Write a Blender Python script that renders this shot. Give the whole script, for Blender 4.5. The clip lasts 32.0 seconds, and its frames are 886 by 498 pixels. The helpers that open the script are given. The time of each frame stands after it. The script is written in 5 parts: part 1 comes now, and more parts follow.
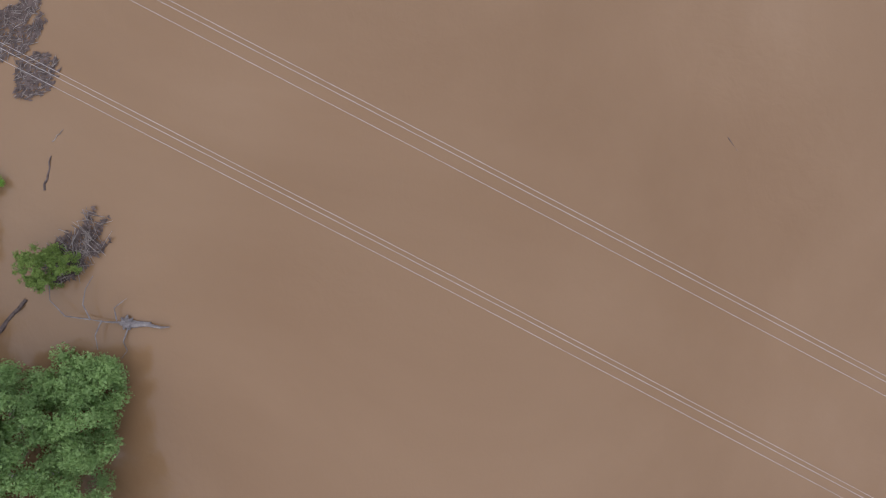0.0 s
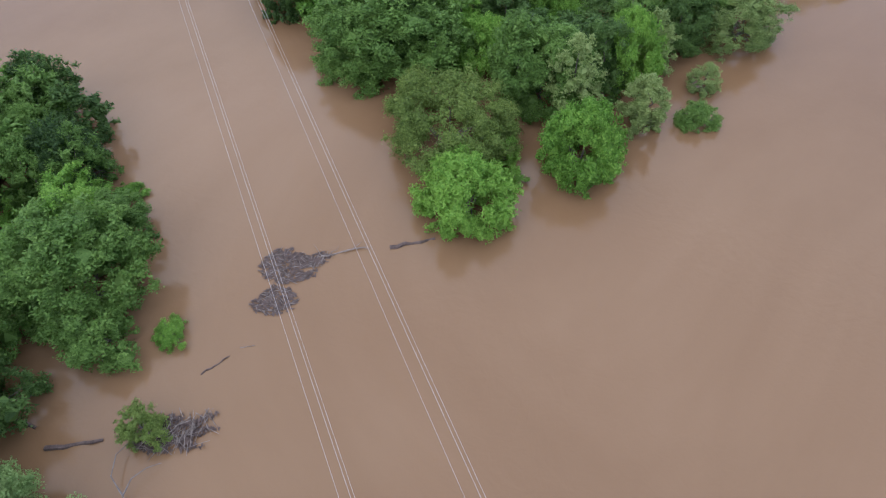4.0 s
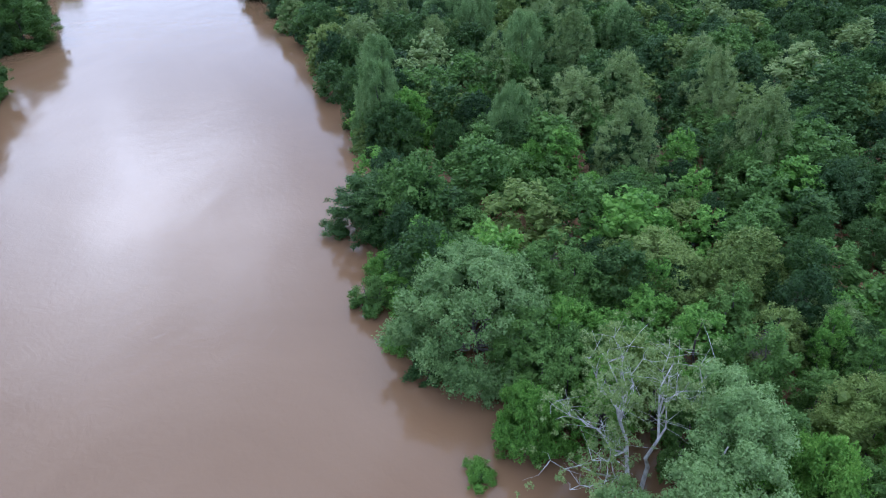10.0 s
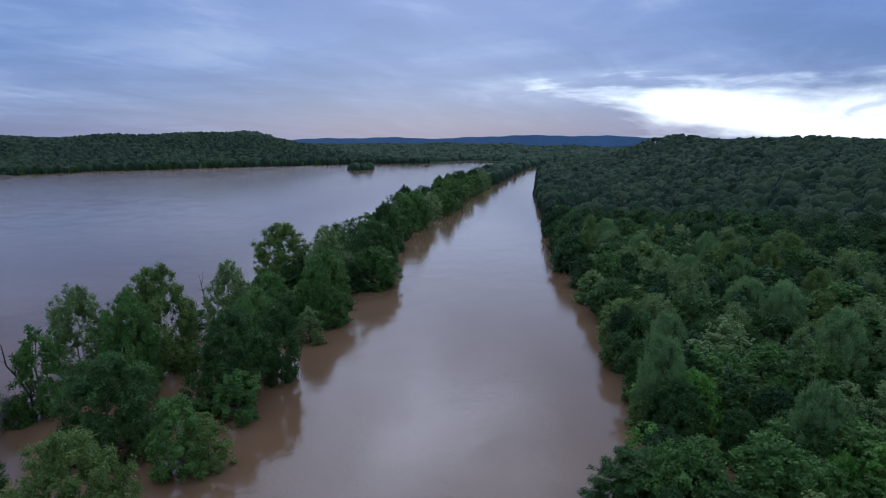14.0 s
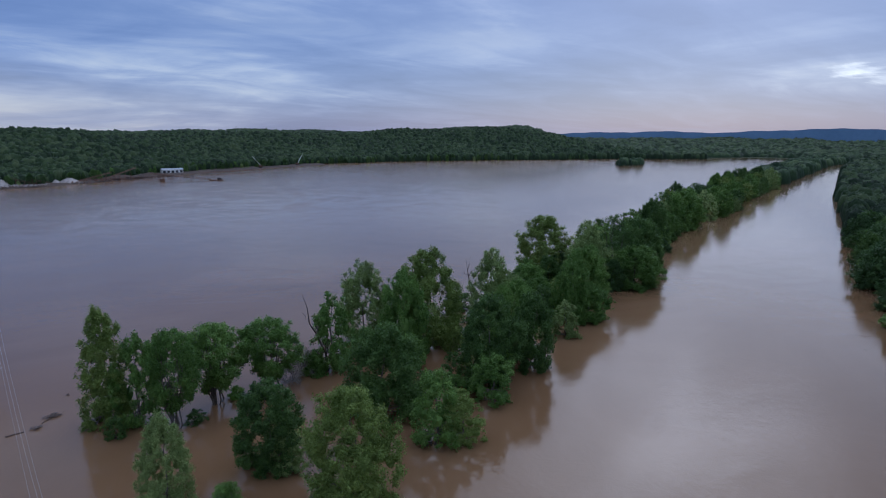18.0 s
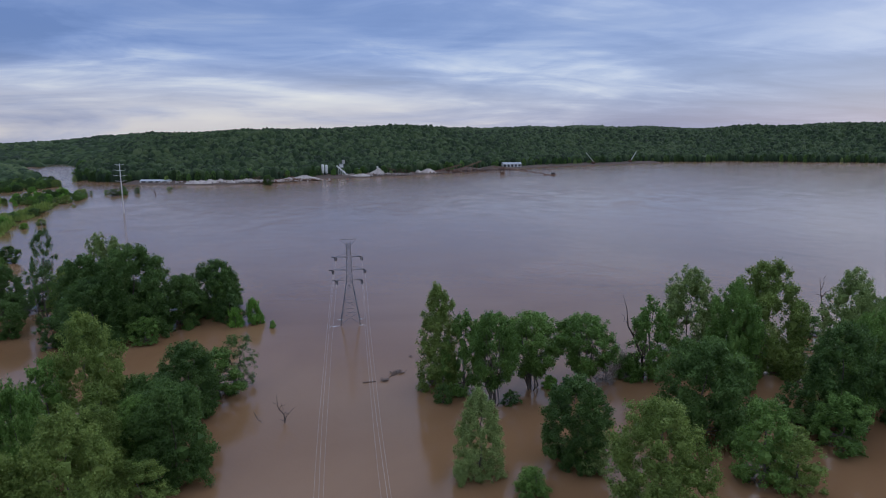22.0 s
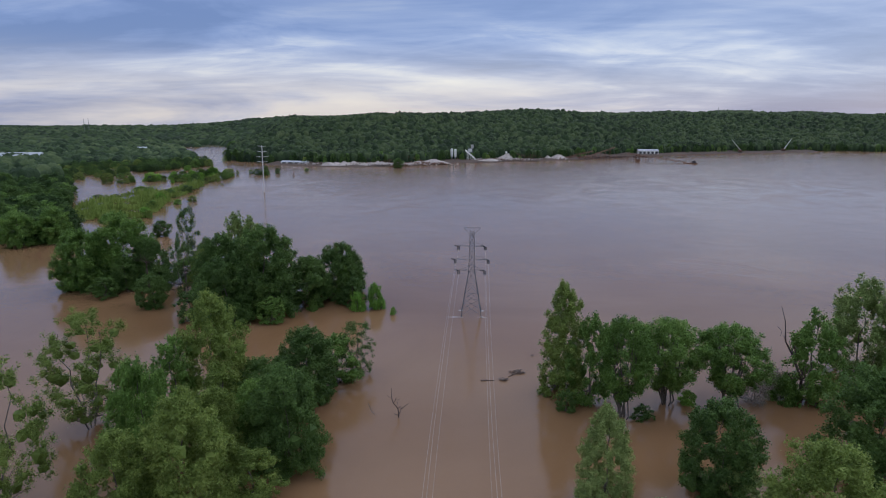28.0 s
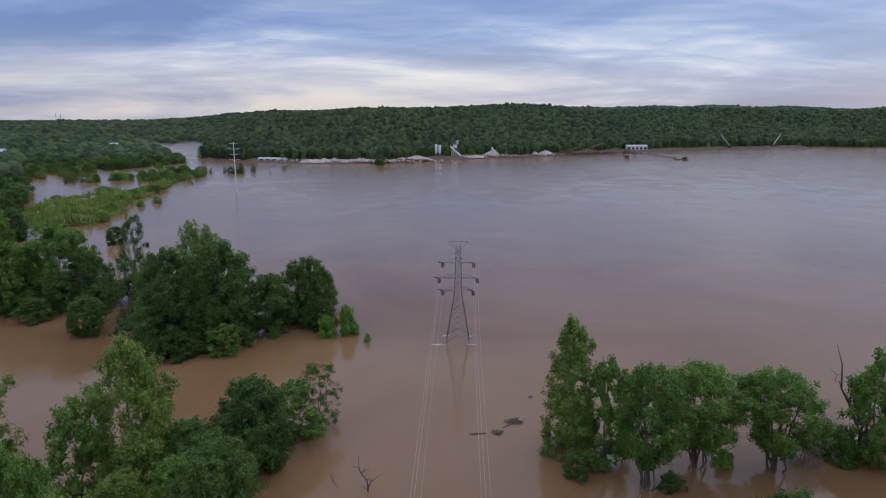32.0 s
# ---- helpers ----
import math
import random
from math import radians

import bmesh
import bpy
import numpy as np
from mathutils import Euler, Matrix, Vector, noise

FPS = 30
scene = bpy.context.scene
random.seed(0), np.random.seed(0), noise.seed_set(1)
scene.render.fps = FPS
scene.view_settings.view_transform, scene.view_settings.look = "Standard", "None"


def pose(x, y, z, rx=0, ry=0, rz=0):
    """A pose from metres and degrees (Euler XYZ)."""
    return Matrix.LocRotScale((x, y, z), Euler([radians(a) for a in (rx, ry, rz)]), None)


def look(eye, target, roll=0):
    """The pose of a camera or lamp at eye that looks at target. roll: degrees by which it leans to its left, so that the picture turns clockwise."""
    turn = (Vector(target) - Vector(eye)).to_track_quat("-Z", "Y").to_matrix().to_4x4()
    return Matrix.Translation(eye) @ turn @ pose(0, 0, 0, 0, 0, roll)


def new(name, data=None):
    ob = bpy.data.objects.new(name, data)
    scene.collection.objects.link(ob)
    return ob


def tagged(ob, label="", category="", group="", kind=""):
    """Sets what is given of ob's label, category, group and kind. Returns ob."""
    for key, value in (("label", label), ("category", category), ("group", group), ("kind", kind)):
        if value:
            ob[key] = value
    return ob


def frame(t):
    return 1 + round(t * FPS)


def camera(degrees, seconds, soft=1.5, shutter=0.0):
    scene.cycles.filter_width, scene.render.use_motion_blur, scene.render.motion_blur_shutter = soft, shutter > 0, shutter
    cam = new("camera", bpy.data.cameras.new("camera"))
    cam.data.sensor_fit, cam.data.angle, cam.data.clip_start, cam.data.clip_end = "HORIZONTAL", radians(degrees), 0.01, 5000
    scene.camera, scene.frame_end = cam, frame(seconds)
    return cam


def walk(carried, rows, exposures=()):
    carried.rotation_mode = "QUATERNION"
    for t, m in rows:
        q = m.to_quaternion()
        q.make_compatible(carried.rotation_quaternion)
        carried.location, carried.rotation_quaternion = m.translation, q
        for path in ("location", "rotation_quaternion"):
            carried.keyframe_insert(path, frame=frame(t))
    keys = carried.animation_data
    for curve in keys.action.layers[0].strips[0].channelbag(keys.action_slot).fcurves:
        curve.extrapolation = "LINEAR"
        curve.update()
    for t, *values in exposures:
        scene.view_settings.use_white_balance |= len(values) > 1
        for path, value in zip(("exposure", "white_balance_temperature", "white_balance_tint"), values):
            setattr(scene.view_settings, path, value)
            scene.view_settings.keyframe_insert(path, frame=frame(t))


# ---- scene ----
cam = camera(69.3, 32.0, soft=1.1)
# seconds, eye, tilt from straight down, roll, heading
PATH = [
    (0, 0.87, 1.70, 63.91, -0.55, -0.01, 119.10),
    (0.5, 0.98, 1.61, 63.87, 5.14, 0.01, 122.59),
    (1, 1.08, 1.65, 63.91, 12.05, 0.05, 126.66),
    (1.5, 1.29, 1.83, 64.11, 18.91, -0.05, 134.25),
    (2, 1.42, 2.01, 64.19, 23.69, -0.16, 141.03),
    (2.5, 1.46, 2.08, 64.00, 27.56, -0.06, 150.21),
    (4.5, 1.41, 3.95, 62.78, 38.94, -0.71, 165.64),
    (5, 1.27, 3.64, 62.36, 39.14, -0.47, 179.44),
    (5.5, 1.05, 3.50, 62.12, 39.35, -0.32, 193.13),
    (6, 0.71, 3.68, 62.36, 39.57, -0.82, 202.28),
    (6.5, -0.20, 3.87, 62.98, 39.84, -0.90, 214.42),
    (7, -0.39, 3.99, 63.03, 40.13, -0.33, 225.07),
    (7.5, -0.51, 4.02, 63.03, 40.33, 0.13, 234.71),
    (8, -0.61, 3.83, 63.38, 40.19, 0.50, 243.85),
    (8.5, -0.45, 3.50, 63.72, 41.06, 0.59, 252.06),
    (9, -0.41, 2.86, 63.70, 42.63, 0.45, 260.07),
    (9.5, -0.53, 1.44, 62.89, 47.61, 0.24, 266.87),
    (10, -1.15, -0.38, 61.92, 56.23, -0.39, 272.75),
    (10.5, -1.79, -1.86, 61.42, 64.53, -0.30, 279.83),
    (11, -2.16, -2.28, 61.28, 72.38, -0.19, 282.44),
    (11.5, -2.41, -2.28, 61.40, 79.25, -0.06, 284.47),
    (12, -2.59, -2.25, 61.36, 80.52, 0.00, 285.39),
    (12.5, -2.66, -2.21, 61.30, 80.37, -0.08, 287.06),
    (13, -2.63, -2.26, 61.29, 80.24, -0.12, 290.40),
    (13.5, -2.68, -2.29, 61.32, 80.12, -0.21, 293.97),
    (14, -2.81, -2.44, 61.39, 80.04, -0.14, 299.20),
    (14.5, -2.99, -2.80, 61.48, 79.97, -0.08, 305.23),
    (15, -2.96, -3.24, 61.53, 79.90, -0.13, 310.76),
    (15.5, -2.85, -3.55, 61.59, 79.87, -0.19, 313.48),
    (17.5, -2.38, -2.07, 61.29, 79.58, -0.23, 318.22),
    (18, -2.59, -2.23, 61.30, 79.60, -0.20, 322.58),
    (18.5, -2.72, -2.35, 61.29, 79.61, -0.25, 328.81),
    (19, -2.71, -2.21, 61.30, 79.57, -0.24, 332.17),
    (19.5, -2.51, -2.00, 61.30, 79.57, -0.23, 335.86),
    (20, -2.23, -1.86, 61.30, 79.55, -0.24, 338.85),
    (20.5, -2.13, -1.82, 61.36, 79.47, -0.33, 341.20),
    (21, -2.08, -1.73, 61.39, 79.45, -0.28, 344.30),
    (21.5, -2.11, -1.41, 61.35, 79.43, -0.22, 347.56),
    (22, -2.14, -0.90, 61.29, 79.41, -0.18, 351.45),
    (22.5, -2.22, -0.55, 61.25, 79.38, -0.19, 354.64),
    (23, -2.30, -0.48, 61.19, 79.39, -0.16, 357.52),
    (23.5, -2.32, -0.62, 61.15, 79.37, -0.15, 359.61),
    (24, -2.30, -0.81, 61.16, 79.29, -0.02, 360.93),
    (24.5, -2.24, -0.92, 61.17, 79.24, -0.08, 361.87),
    (25, -2.14, -0.87, 61.18, 79.01, 0.04, 362.27),
    (25.5, -2.00, -0.54, 61.26, 78.86, 0.00, 362.18),
    (27.5, -1.52, 5.93, 61.18, 78.23, -0.06, 362.40),
    (28, -1.53, 8.64, 61.16, 78.08, 0.06, 362.81),
    (28.5, -1.78, 11.44, 61.11, 78.05, 0.07, 363.02),
    (29, -1.93, 14.43, 61.10, 77.97, 0.13, 362.83),
    (29.5, -1.99, 17.65, 61.14, 77.88, 0.13, 362.62),
    (30, -1.94, 21.10, 61.19, 77.83, 0.08, 362.39),
    (30.5, -1.79, 24.73, 61.21, 77.80, 0.14, 362.17),
    (31, -1.69, 28.51, 61.26, 77.73, 0.10, 361.95),
    (31.5, -1.68, 32.29, 61.33, 77.64, 0.00, 361.73),
    (32, -1.95, 36.06, 61.44, 77.61, 0.09, 361.46),
]
EXPOSURES = [(0, 0.1, 6400, 10), (2.5, 0.12, 6300, 10), (4.5, 0.42, 5850, 10), (5.0, 0.5, 5750, 10), (6.0, 0.72, 5550, 10), (8.0, 0.8, 5250, 10), (9.0, 0.7, 5150, 10), (10.0, 0.3, 5150, 10), (11.0, 0.15, 5150, 10), (12.0, -0.32, 5150, 10), (13.0, -0.92, 5050, 10), (14.0, -1.08, 5000, 10), (15.0, -1.0, 5100, 10), (16.0, -1.0, 5150, 10), (19.0, -0.95, 5400, 10), (24.0, -0.62, 6000, 10), (32.0, -0.55, 6200, 10)]
walk(cam, [(t, pose(x, y, z, rx, 0, rz) @ pose(0, 0, 0, 0, 0, roll)) for t, x, y, z, rx, roll, rz in PATH], EXPOSURES)

# ---- sky and light: evening overcast, brightest low in the east ----
GLOW = Vector((0.906, -0.423, 0.0))
SUNWARD = Vector((0.745, 0.425, 0.525)).normalized()
world = bpy.data.worlds.new("evening_sky")
scene.world = world
world.use_nodes = True
wt = world.node_tree
wt.nodes.clear()


def wnode(kind, **values):
    n = wt.nodes.new(kind)
    for k, v in values.items():
        n.inputs[k].default_value = v
    return n


def wmath(op, a, b=None, clamp=False):
    n = wt.nodes.new("ShaderNodeMath")
    n.operation, n.use_clamp = op, clamp
    for i, v in enumerate((a, b)):
        if v is None:
            continue
        if isinstance(v, (int, float)):
            n.inputs[i].default_value = v
        else:
            wt.links.new(v, n.inputs[i])
    return n.outputs[0]


def wmix(fac, a, b):
    n = wt.nodes.new("ShaderNodeMix")
    n.data_type = "RGBA"
    for i, v in ((0, fac), (6, a), (7, b)):
        if isinstance(v, (int, float)):
            n.inputs[i].default_value = v
        elif isinstance(v, tuple):
            n.inputs[i].default_value = (*v, 1)
        else:
            wt.links.new(v, n.inputs[i])
    return n.outputs[2]


def wramp(fac, stops):
    n = wt.nodes.new("ShaderNodeValToRGB")
    e = n.color_ramp.elements
    while len(e) < len(stops):
        e.new(0.5)
    for el, (p, c) in zip(e, stops):
        el.position, el.color = p, (*c, 1)
    wt.links.new(fac, n.inputs[0])
    return n.outputs[0]


sky = wt.nodes.new("ShaderNodeTexSky")
sky.sky_type, sky.sun_disc = "NISHITA", False
sky.sun_elevation, sky.sun_rotation = radians(31), radians(60)
way = wt.nodes.new("ShaderNodeTexCoord").outputs["Generated"]
split = wt.nodes.new("ShaderNodeSeparateXYZ")
wt.links.new(way, split.inputs[0])
dx, dy, dz = split.outputs
rise = wmath("MAXIMUM", dz, 0.0)
# cloud deck seen in perspective: streaks thin out towards the skyline
deep = wmath("ADD", rise, 0.15)
comb = wt.nodes.new("ShaderNodeCombineXYZ")
wt.links.new(wmath("DIVIDE", dx, deep), comb.inputs[0])
wt.links.new(wmath("DIVIDE", dy, deep), comb.inputs[1])
turn = wt.nodes.new("ShaderNodeMapping")
turn.inputs["Rotation"].default_value = (0, 0, radians(20))
turn.inputs["Scale"].default_value = (0.42, 0.8, 1.0)
wt.links.new(comb.outputs[0], turn.inputs[0])
big = wnode("ShaderNodeTexNoise", Scale=0.62, Detail=6.0, Roughness=0.5, Distortion=0.5)
fine = wnode("ShaderNodeTexNoise", Scale=2.6, Detail=6.0, Roughness=0.6, Distortion=0.9)
for n in (big, fine):
    wt.links.new(turn.outputs[0], n.inputs["Vector"])
# level streaks of stratus
flat = wt.nodes.new("ShaderNodeMapping")
flat.inputs["Scale"].default_value = (1.3, 1.3, 9.0)
wt.links.new(way, flat.inputs[0])
bands = wnode("ShaderNodeTexNoise", Scale=1.5, Detail=6.0, Roughness=0.55, Distortion=0.6)
wt.links.new(flat.outputs[0], bands.inputs["Vector"])
cover = wmath("ADD", wmath("MULTIPLY", big.outputs[0], 0.52), wmath("MULTIPLY", fine.outputs[0], 0.22))
cover = wmath("ADD", cover, wmath("SUBTRACT", wmath("MULTIPLY", bands.outputs[0], 0.46), 0.10))
clouds = wramp(cover, [(0.41, (0.155, 0.24, 0.54)), (0.465, (0.235, 0.33, 0.66)), (0.515, (0.38, 0.47, 0.78)), (0.56, (0.64, 0.70, 0.9)), (0.615, (0.98, 0.98, 1.0))])
# towards the zenith the deck is paler and brighter
east = wmath("ADD", wmath("MULTIPLY", dx, 0.83), wmath("MULTIPLY", dy, 0.56))
thick = wmath("MULTIPLY", wmath("SUBTRACT", east, 0.62), 2.6, True)
over = wmath("MULTIPLY", wmath("SUBTRACT", rise, wmath("ADD", 0.33, wmath("MULTIPLY", thick, 0.14)), True), 3.0, True)
clouds = wmix(wmath("MULTIPLY", over, 0.85), clouds, wramp(cover, [(0.36, (1.08, 1.16, 1.45)), (0.5, (1.55, 1.6, 1.82)), (0.62, (2.55, 2.5, 2.62))]))
# the deck is thicker and bluer in the north-east
thick = wmath("MULTIPLY", thick, wmath("SUBTRACT", 1.0, wmath("MULTIPLY", over, 1.0), True))
clouds = wmix(wmath("MULTIPLY", thick, 0.75), clouds, wramp(cover, [(0.41, (0.12, 0.19, 0.44)), (0.49, (0.18, 0.255, 0.53)), (0.55, (0.33, 0.40, 0.66)), (0.61, (0.6, 0.63, 0.8))]))
# a darker shelf of cloud above the pale band
shelf = wmath("SUBTRACT", 1.0, wmath("MULTIPLY", wmath("ABSOLUTE", wmath("SUBTRACT", wmath("ADD", rise, wmath("MULTIPLY", wmath("SUBTRACT", cover, 0.5), 0.25)), 0.165)), 17.0), True)
clouds = wmix(wmath("MULTIPLY", shelf, 0.55), clouds, (0.21, 0.295, 0.58))
# pale band low over the skyline
low = wmath("SUBTRACT", 1.0, wmath("MULTIPLY", rise, 9.0), True)
low = wmath("MULTIPLY", wmath("POWER", low, 1.5), wmath("MULTIPLY", wmath("SUBTRACT", bands.outputs[0], 0.30), 4.5, True), True)
# the band gives way to blue-grey cloud in the north-east
low = wmath("MULTIPLY", low, wmath("SUBTRACT", 1.0, wmath("MULTIPLY", wmath("SUBTRACT", east, 0.6), 3.6, True), True))
clouds = wmix(wmath("MULTIPLY", low, 0.9), clouds, (1.18, 1.02, 0.86))
# thin haze smooths the last degrees above the skyline
haze = wmath("SUBTRACT", 1.0, wmath("MULTIPLY", rise, 20.0), True)
clouds = wmix(wmath("MULTIPLY", haze, wmath("SUBTRACT", 0.3, wmath("MULTIPLY", thick, 0.25))), clouds, (0.52, 0.55, 0.70))


def towards(v):
    dot = wt.nodes.new("ShaderNodeVectorMath")
    dot.operation = "DOT_PRODUCT"
    wt.links.new(way, dot.inputs[0])
    dot.inputs[1].default_value = v
    return dot.outputs["Value"]


# the bright break low in the south-east
wavy = wmath("ADD", wmath("MULTIPLY", wmath("SUBTRACT", bands.outputs[0], 0.5), 0.75), wmath("MULTIPLY", wmath("SUBTRACT", cover, 0.5), 0.9))
reach = wmath("ADD", wmath("MULTIPLY", wmath("SUBTRACT", towards(GLOW), 0.715), 1.15), wavy)
near = wmath("MULTIPLY", wmath("SUBTRACT", reach, wmath("MULTIPLY", rise, 2.1)), 4.5, True)
clouds = wmix(near, clouds, wramp(cover, [(0.42, (0.95, 0.98, 1.08)), (0.5, (1.75, 1.66, 1.5)), (0.6, (2.9, 2.8, 2.6))]))
# the veiled sun behind the deck
veil = wmath("POWER", wmath("MULTIPLY", wmath("SUBTRACT", towards(Vector((0.722, 0.460, 0.517))), 0.960), 25.0, True), 1.4)
torn = wnode("ShaderNodeTexNoise", Scale=4.2, Detail=5.0, Roughness=0.6, Distortion=1.2)
wt.links.new(turn.outputs[0], torn.inputs["Vector"])
gaps = wmath("MULTIPLY", wmath("SUBTRACT", wmath("ADD", wmath("MULTIPLY", cover, 0.5), wmath("MULTIPLY", torn.outputs[0], 0.5)), 0.44), 9.0, True)
veil = wmath("MULTIPLY", veil, wmath("ADD", wmath("MULTIPLY", gaps, 0.65), 0.35))
glow = wmath("MULTIPLY", wmath("SUBTRACT", towards(SUNWARD), 0.45), 1.9, True)
glow = wmath("MULTIPLY", glow, wmath("MULTIPLY", wmath("SUBTRACT", rise, 0.4), 3.5, True))
clouds = wmix(wmath("MULTIPLY", glow, 0.22), clouds, (3.0, 2.9, 3.0))
clouds = wmix(veil, clouds, (5.2, 5.0, 5.3))
nish = wt.nodes.new("ShaderNodeMix")
nish.data_type, nish.blend_type = "RGBA", "ADD"
nish.inputs[0].default_value = 0.04
wt.links.new(clouds, nish.inputs[6])
wt.links.new(sky.outputs[0], nish.inputs[7])
back = wnode("ShaderNodeBackground", Strength=1.0)
wt.links.new(nish.outputs[2], back.inputs[0])
wt.links.new(back.outputs[0], wt.nodes.new("ShaderNodeOutputWorld").inputs[0])

sun = new("sun", bpy.data.lights.new("sun", "SUN"))
sun.data.energy, sun.data.angle, sun.data.color = 0.5, radians(50), (1.0, 0.95, 0.88)
sun.matrix_world = look((0, 0, 300), Vector((0, 0, 300)) - 100 * SUNWARD)

# ---- materials ----


def material(name, rough=0.7, metal=0.0, spec=0.4):
    m = bpy.data.materials.new(name)
    m.use_nodes = True
    b = m.node_tree.nodes["Principled BSDF"]
    b.inputs["Roughness"].default_value, b.inputs["Metallic"].default_value = rough, metal
    b.inputs["Specular IOR Level"].default_value = spec
    return m, m.node_tree, b


def ramp_node(nt, fac, stops):
    n = nt.nodes.new("ShaderNodeValToRGB")
    e = n.color_ramp.elements
    while len(e) < len(stops):
        e.new(0.5)
    for el, (p, c) in zip(e, stops):
        el.position, el.color = p, (*c, 1)
    nt.links.new(fac, n.inputs[0])
    return n.outputs[0]


def noise_node(nt, scale, detail=4.0, rough=0.55, dist=0.0, vector=None):
    n = nt.nodes.new("ShaderNodeTexNoise")
    for k, v in (("Scale", scale), ("Detail", detail), ("Roughness", rough), ("Distortion", dist)):
        n.inputs[k].default_value = v
    nt.links.new(vector or nt.nodes.new("ShaderNodeTexCoord").outputs["Object"], n.inputs["Vector"])
    return n.outputs[0]


def bump_node(nt, height, bsdf, strength, distance, normal=None):
    n = nt.nodes.new("ShaderNodeBump")
    n.inputs["Strength"].default_value, n.inputs["Distance"].default_value = strength, distance
    nt.links.new(height, n.inputs["Height"])
    if normal:
        nt.links.new(normal, n.inputs["Normal"])
    if bsdf:
        nt.links.new(n.outputs[0], bsdf.inputs["Normal"])
    return n.outputs[0]


def plain(name, colour, other=None, scale=1.5, rough=0.75, metal=0.0, bump=0.02, spec=0.3):
    """Two tones mixed by noise at two scales, with fine relief."""
    m, nt, b = material(name, rough, metal, spec)
    other = other or tuple(0.72 * c for c in colour)
    a, f = noise_node(nt, scale, 5), noise_node(nt, scale * 9, 4)
    mid = nt.nodes.new("ShaderNodeMath")
    mid.operation = "MULTIPLY_ADD"
    nt.links.new(f, mid.inputs[0])
    mid.inputs[1].default_value = 0.45
    nt.links.new(a, mid.inputs[2])
    nt.links.new(ramp_node(nt, mid.outputs[0], [(0.52, other), (0.92, colour)]), b.inputs["Base Color"])
    if bump:
        bump_node(nt, f, b, 0.6, bump)
    return m


def foliage(name, dark, mid, light, through_light=0.40, scale=3.2, relief=0.12):
    """Leaves: colour varies from tree to tree and from spray to spray."""
    m, nt, b = material(name, 0.55, 0.0, 0.25)
    info, geo = nt.nodes.new("ShaderNodeObjectInfo"), nt.nodes.new("ShaderNodeNewGeometry")
    mix = nt.nodes.new("ShaderNodeMath")
    mix.operation = "MULTIPLY_ADD"
    nt.links.new(geo.outputs["Random Per Island"], mix.inputs[0])
    mix.inputs[1].default_value = 0.5
    pos = noise_node(nt, 0.13, 3, 0.5, 0.0, geo.outputs["Position"])
    both = nt.nodes.new("ShaderNodeMath")
    both.operation = "MULTIPLY_ADD"
    both.inputs[1].default_value = 0.25
    nt.links.new(info.outputs["Random"], both.inputs[0])
    nt.links.new(pos, both.inputs[2])
    half = nt.nodes.new("ShaderNodeMath")
    half.operation = "MULTIPLY_ADD"
    half.inputs[1].default_value, half.inputs[2].default_value = 1.1, -0.36
    nt.links.new(both.outputs[0], half.inputs[0])
    nt.links.new(half.outputs[0], mix.inputs[2])
    grain = noise_node(nt, scale, 3, 0.7)
    fine = nt.nodes.new("ShaderNodeMath")
    fine.operation = "MULTIPLY_ADD"
    fine.inputs[1].default_value = 0.9
    nt.links.new(grain, fine.inputs[0])
    lower = nt.nodes.new("ShaderNodeMath")
    lower.operation = "ADD"
    lower.inputs[1].default_value = -0.45
    nt.links.new(mix.outputs[0], lower.inputs[0])
    nt.links.new(lower.outputs[0], fine.inputs[2])
    bump_node(nt, grain, b, 0.7, relief)
    col = ramp_node(nt, fine.outputs[0], [(0.08, dark), (0.5, mid), (0.95, light)])
    nt.links.new(col, b.inputs["Base Color"])
    tr = nt.nodes.new("ShaderNodeBsdfTranslucent")
    nt.links.new(col, tr.inputs[0])
    sh = nt.nodes.new("ShaderNodeMixShader")
    sh.inputs[0].default_value = through_light
    nt.links.new(b.outputs[0], sh.inputs[1])
    nt.links.new(tr.outputs[0], sh.inputs[2])
    nt.links.new(sh.outputs[0], nt.nodes["Material Output"].inputs[0])
    return m


LEAF = {
    "bright": foliage("leaves_bright", (0.079, 0.172, 0.025), (0.149, 0.298, 0.043), (0.247, 0.424, 0.072)),
    "green": foliage("leaves_green", (0.059, 0.119, 0.023), (0.111, 0.205, 0.041), (0.187, 0.306, 0.069)),
    "dark": foliage("leaves_dark", (0.036, 0.074, 0.018), (0.070, 0.133, 0.031), (0.126, 0.212, 0.052)),
    "oak": foliage("leaves_oak", (0.022, 0.050, 0.015), (0.048, 0.095, 0.027), (0.091, 0.162, 0.049)),
    "olive": foliage("leaves_olive", (0.092, 0.143, 0.028), (0.163, 0.233, 0.051), (0.260, 0.338, 0.084)),
    "silver": foliage("leaves_silver", (0.103, 0.180, 0.050), (0.184, 0.290, 0.089), (0.292, 0.412, 0.149)),
    "pale": foliage("leaves_pale", (0.118, 0.180, 0.049), (0.205, 0.285, 0.086), (0.325, 0.405, 0.143)),
    "twig": foliage("bare_twigs", (0.085, 0.075, 0.05), (0.155, 0.14, 0.105), (0.235, 0.215, 0.165), 0.05),
}


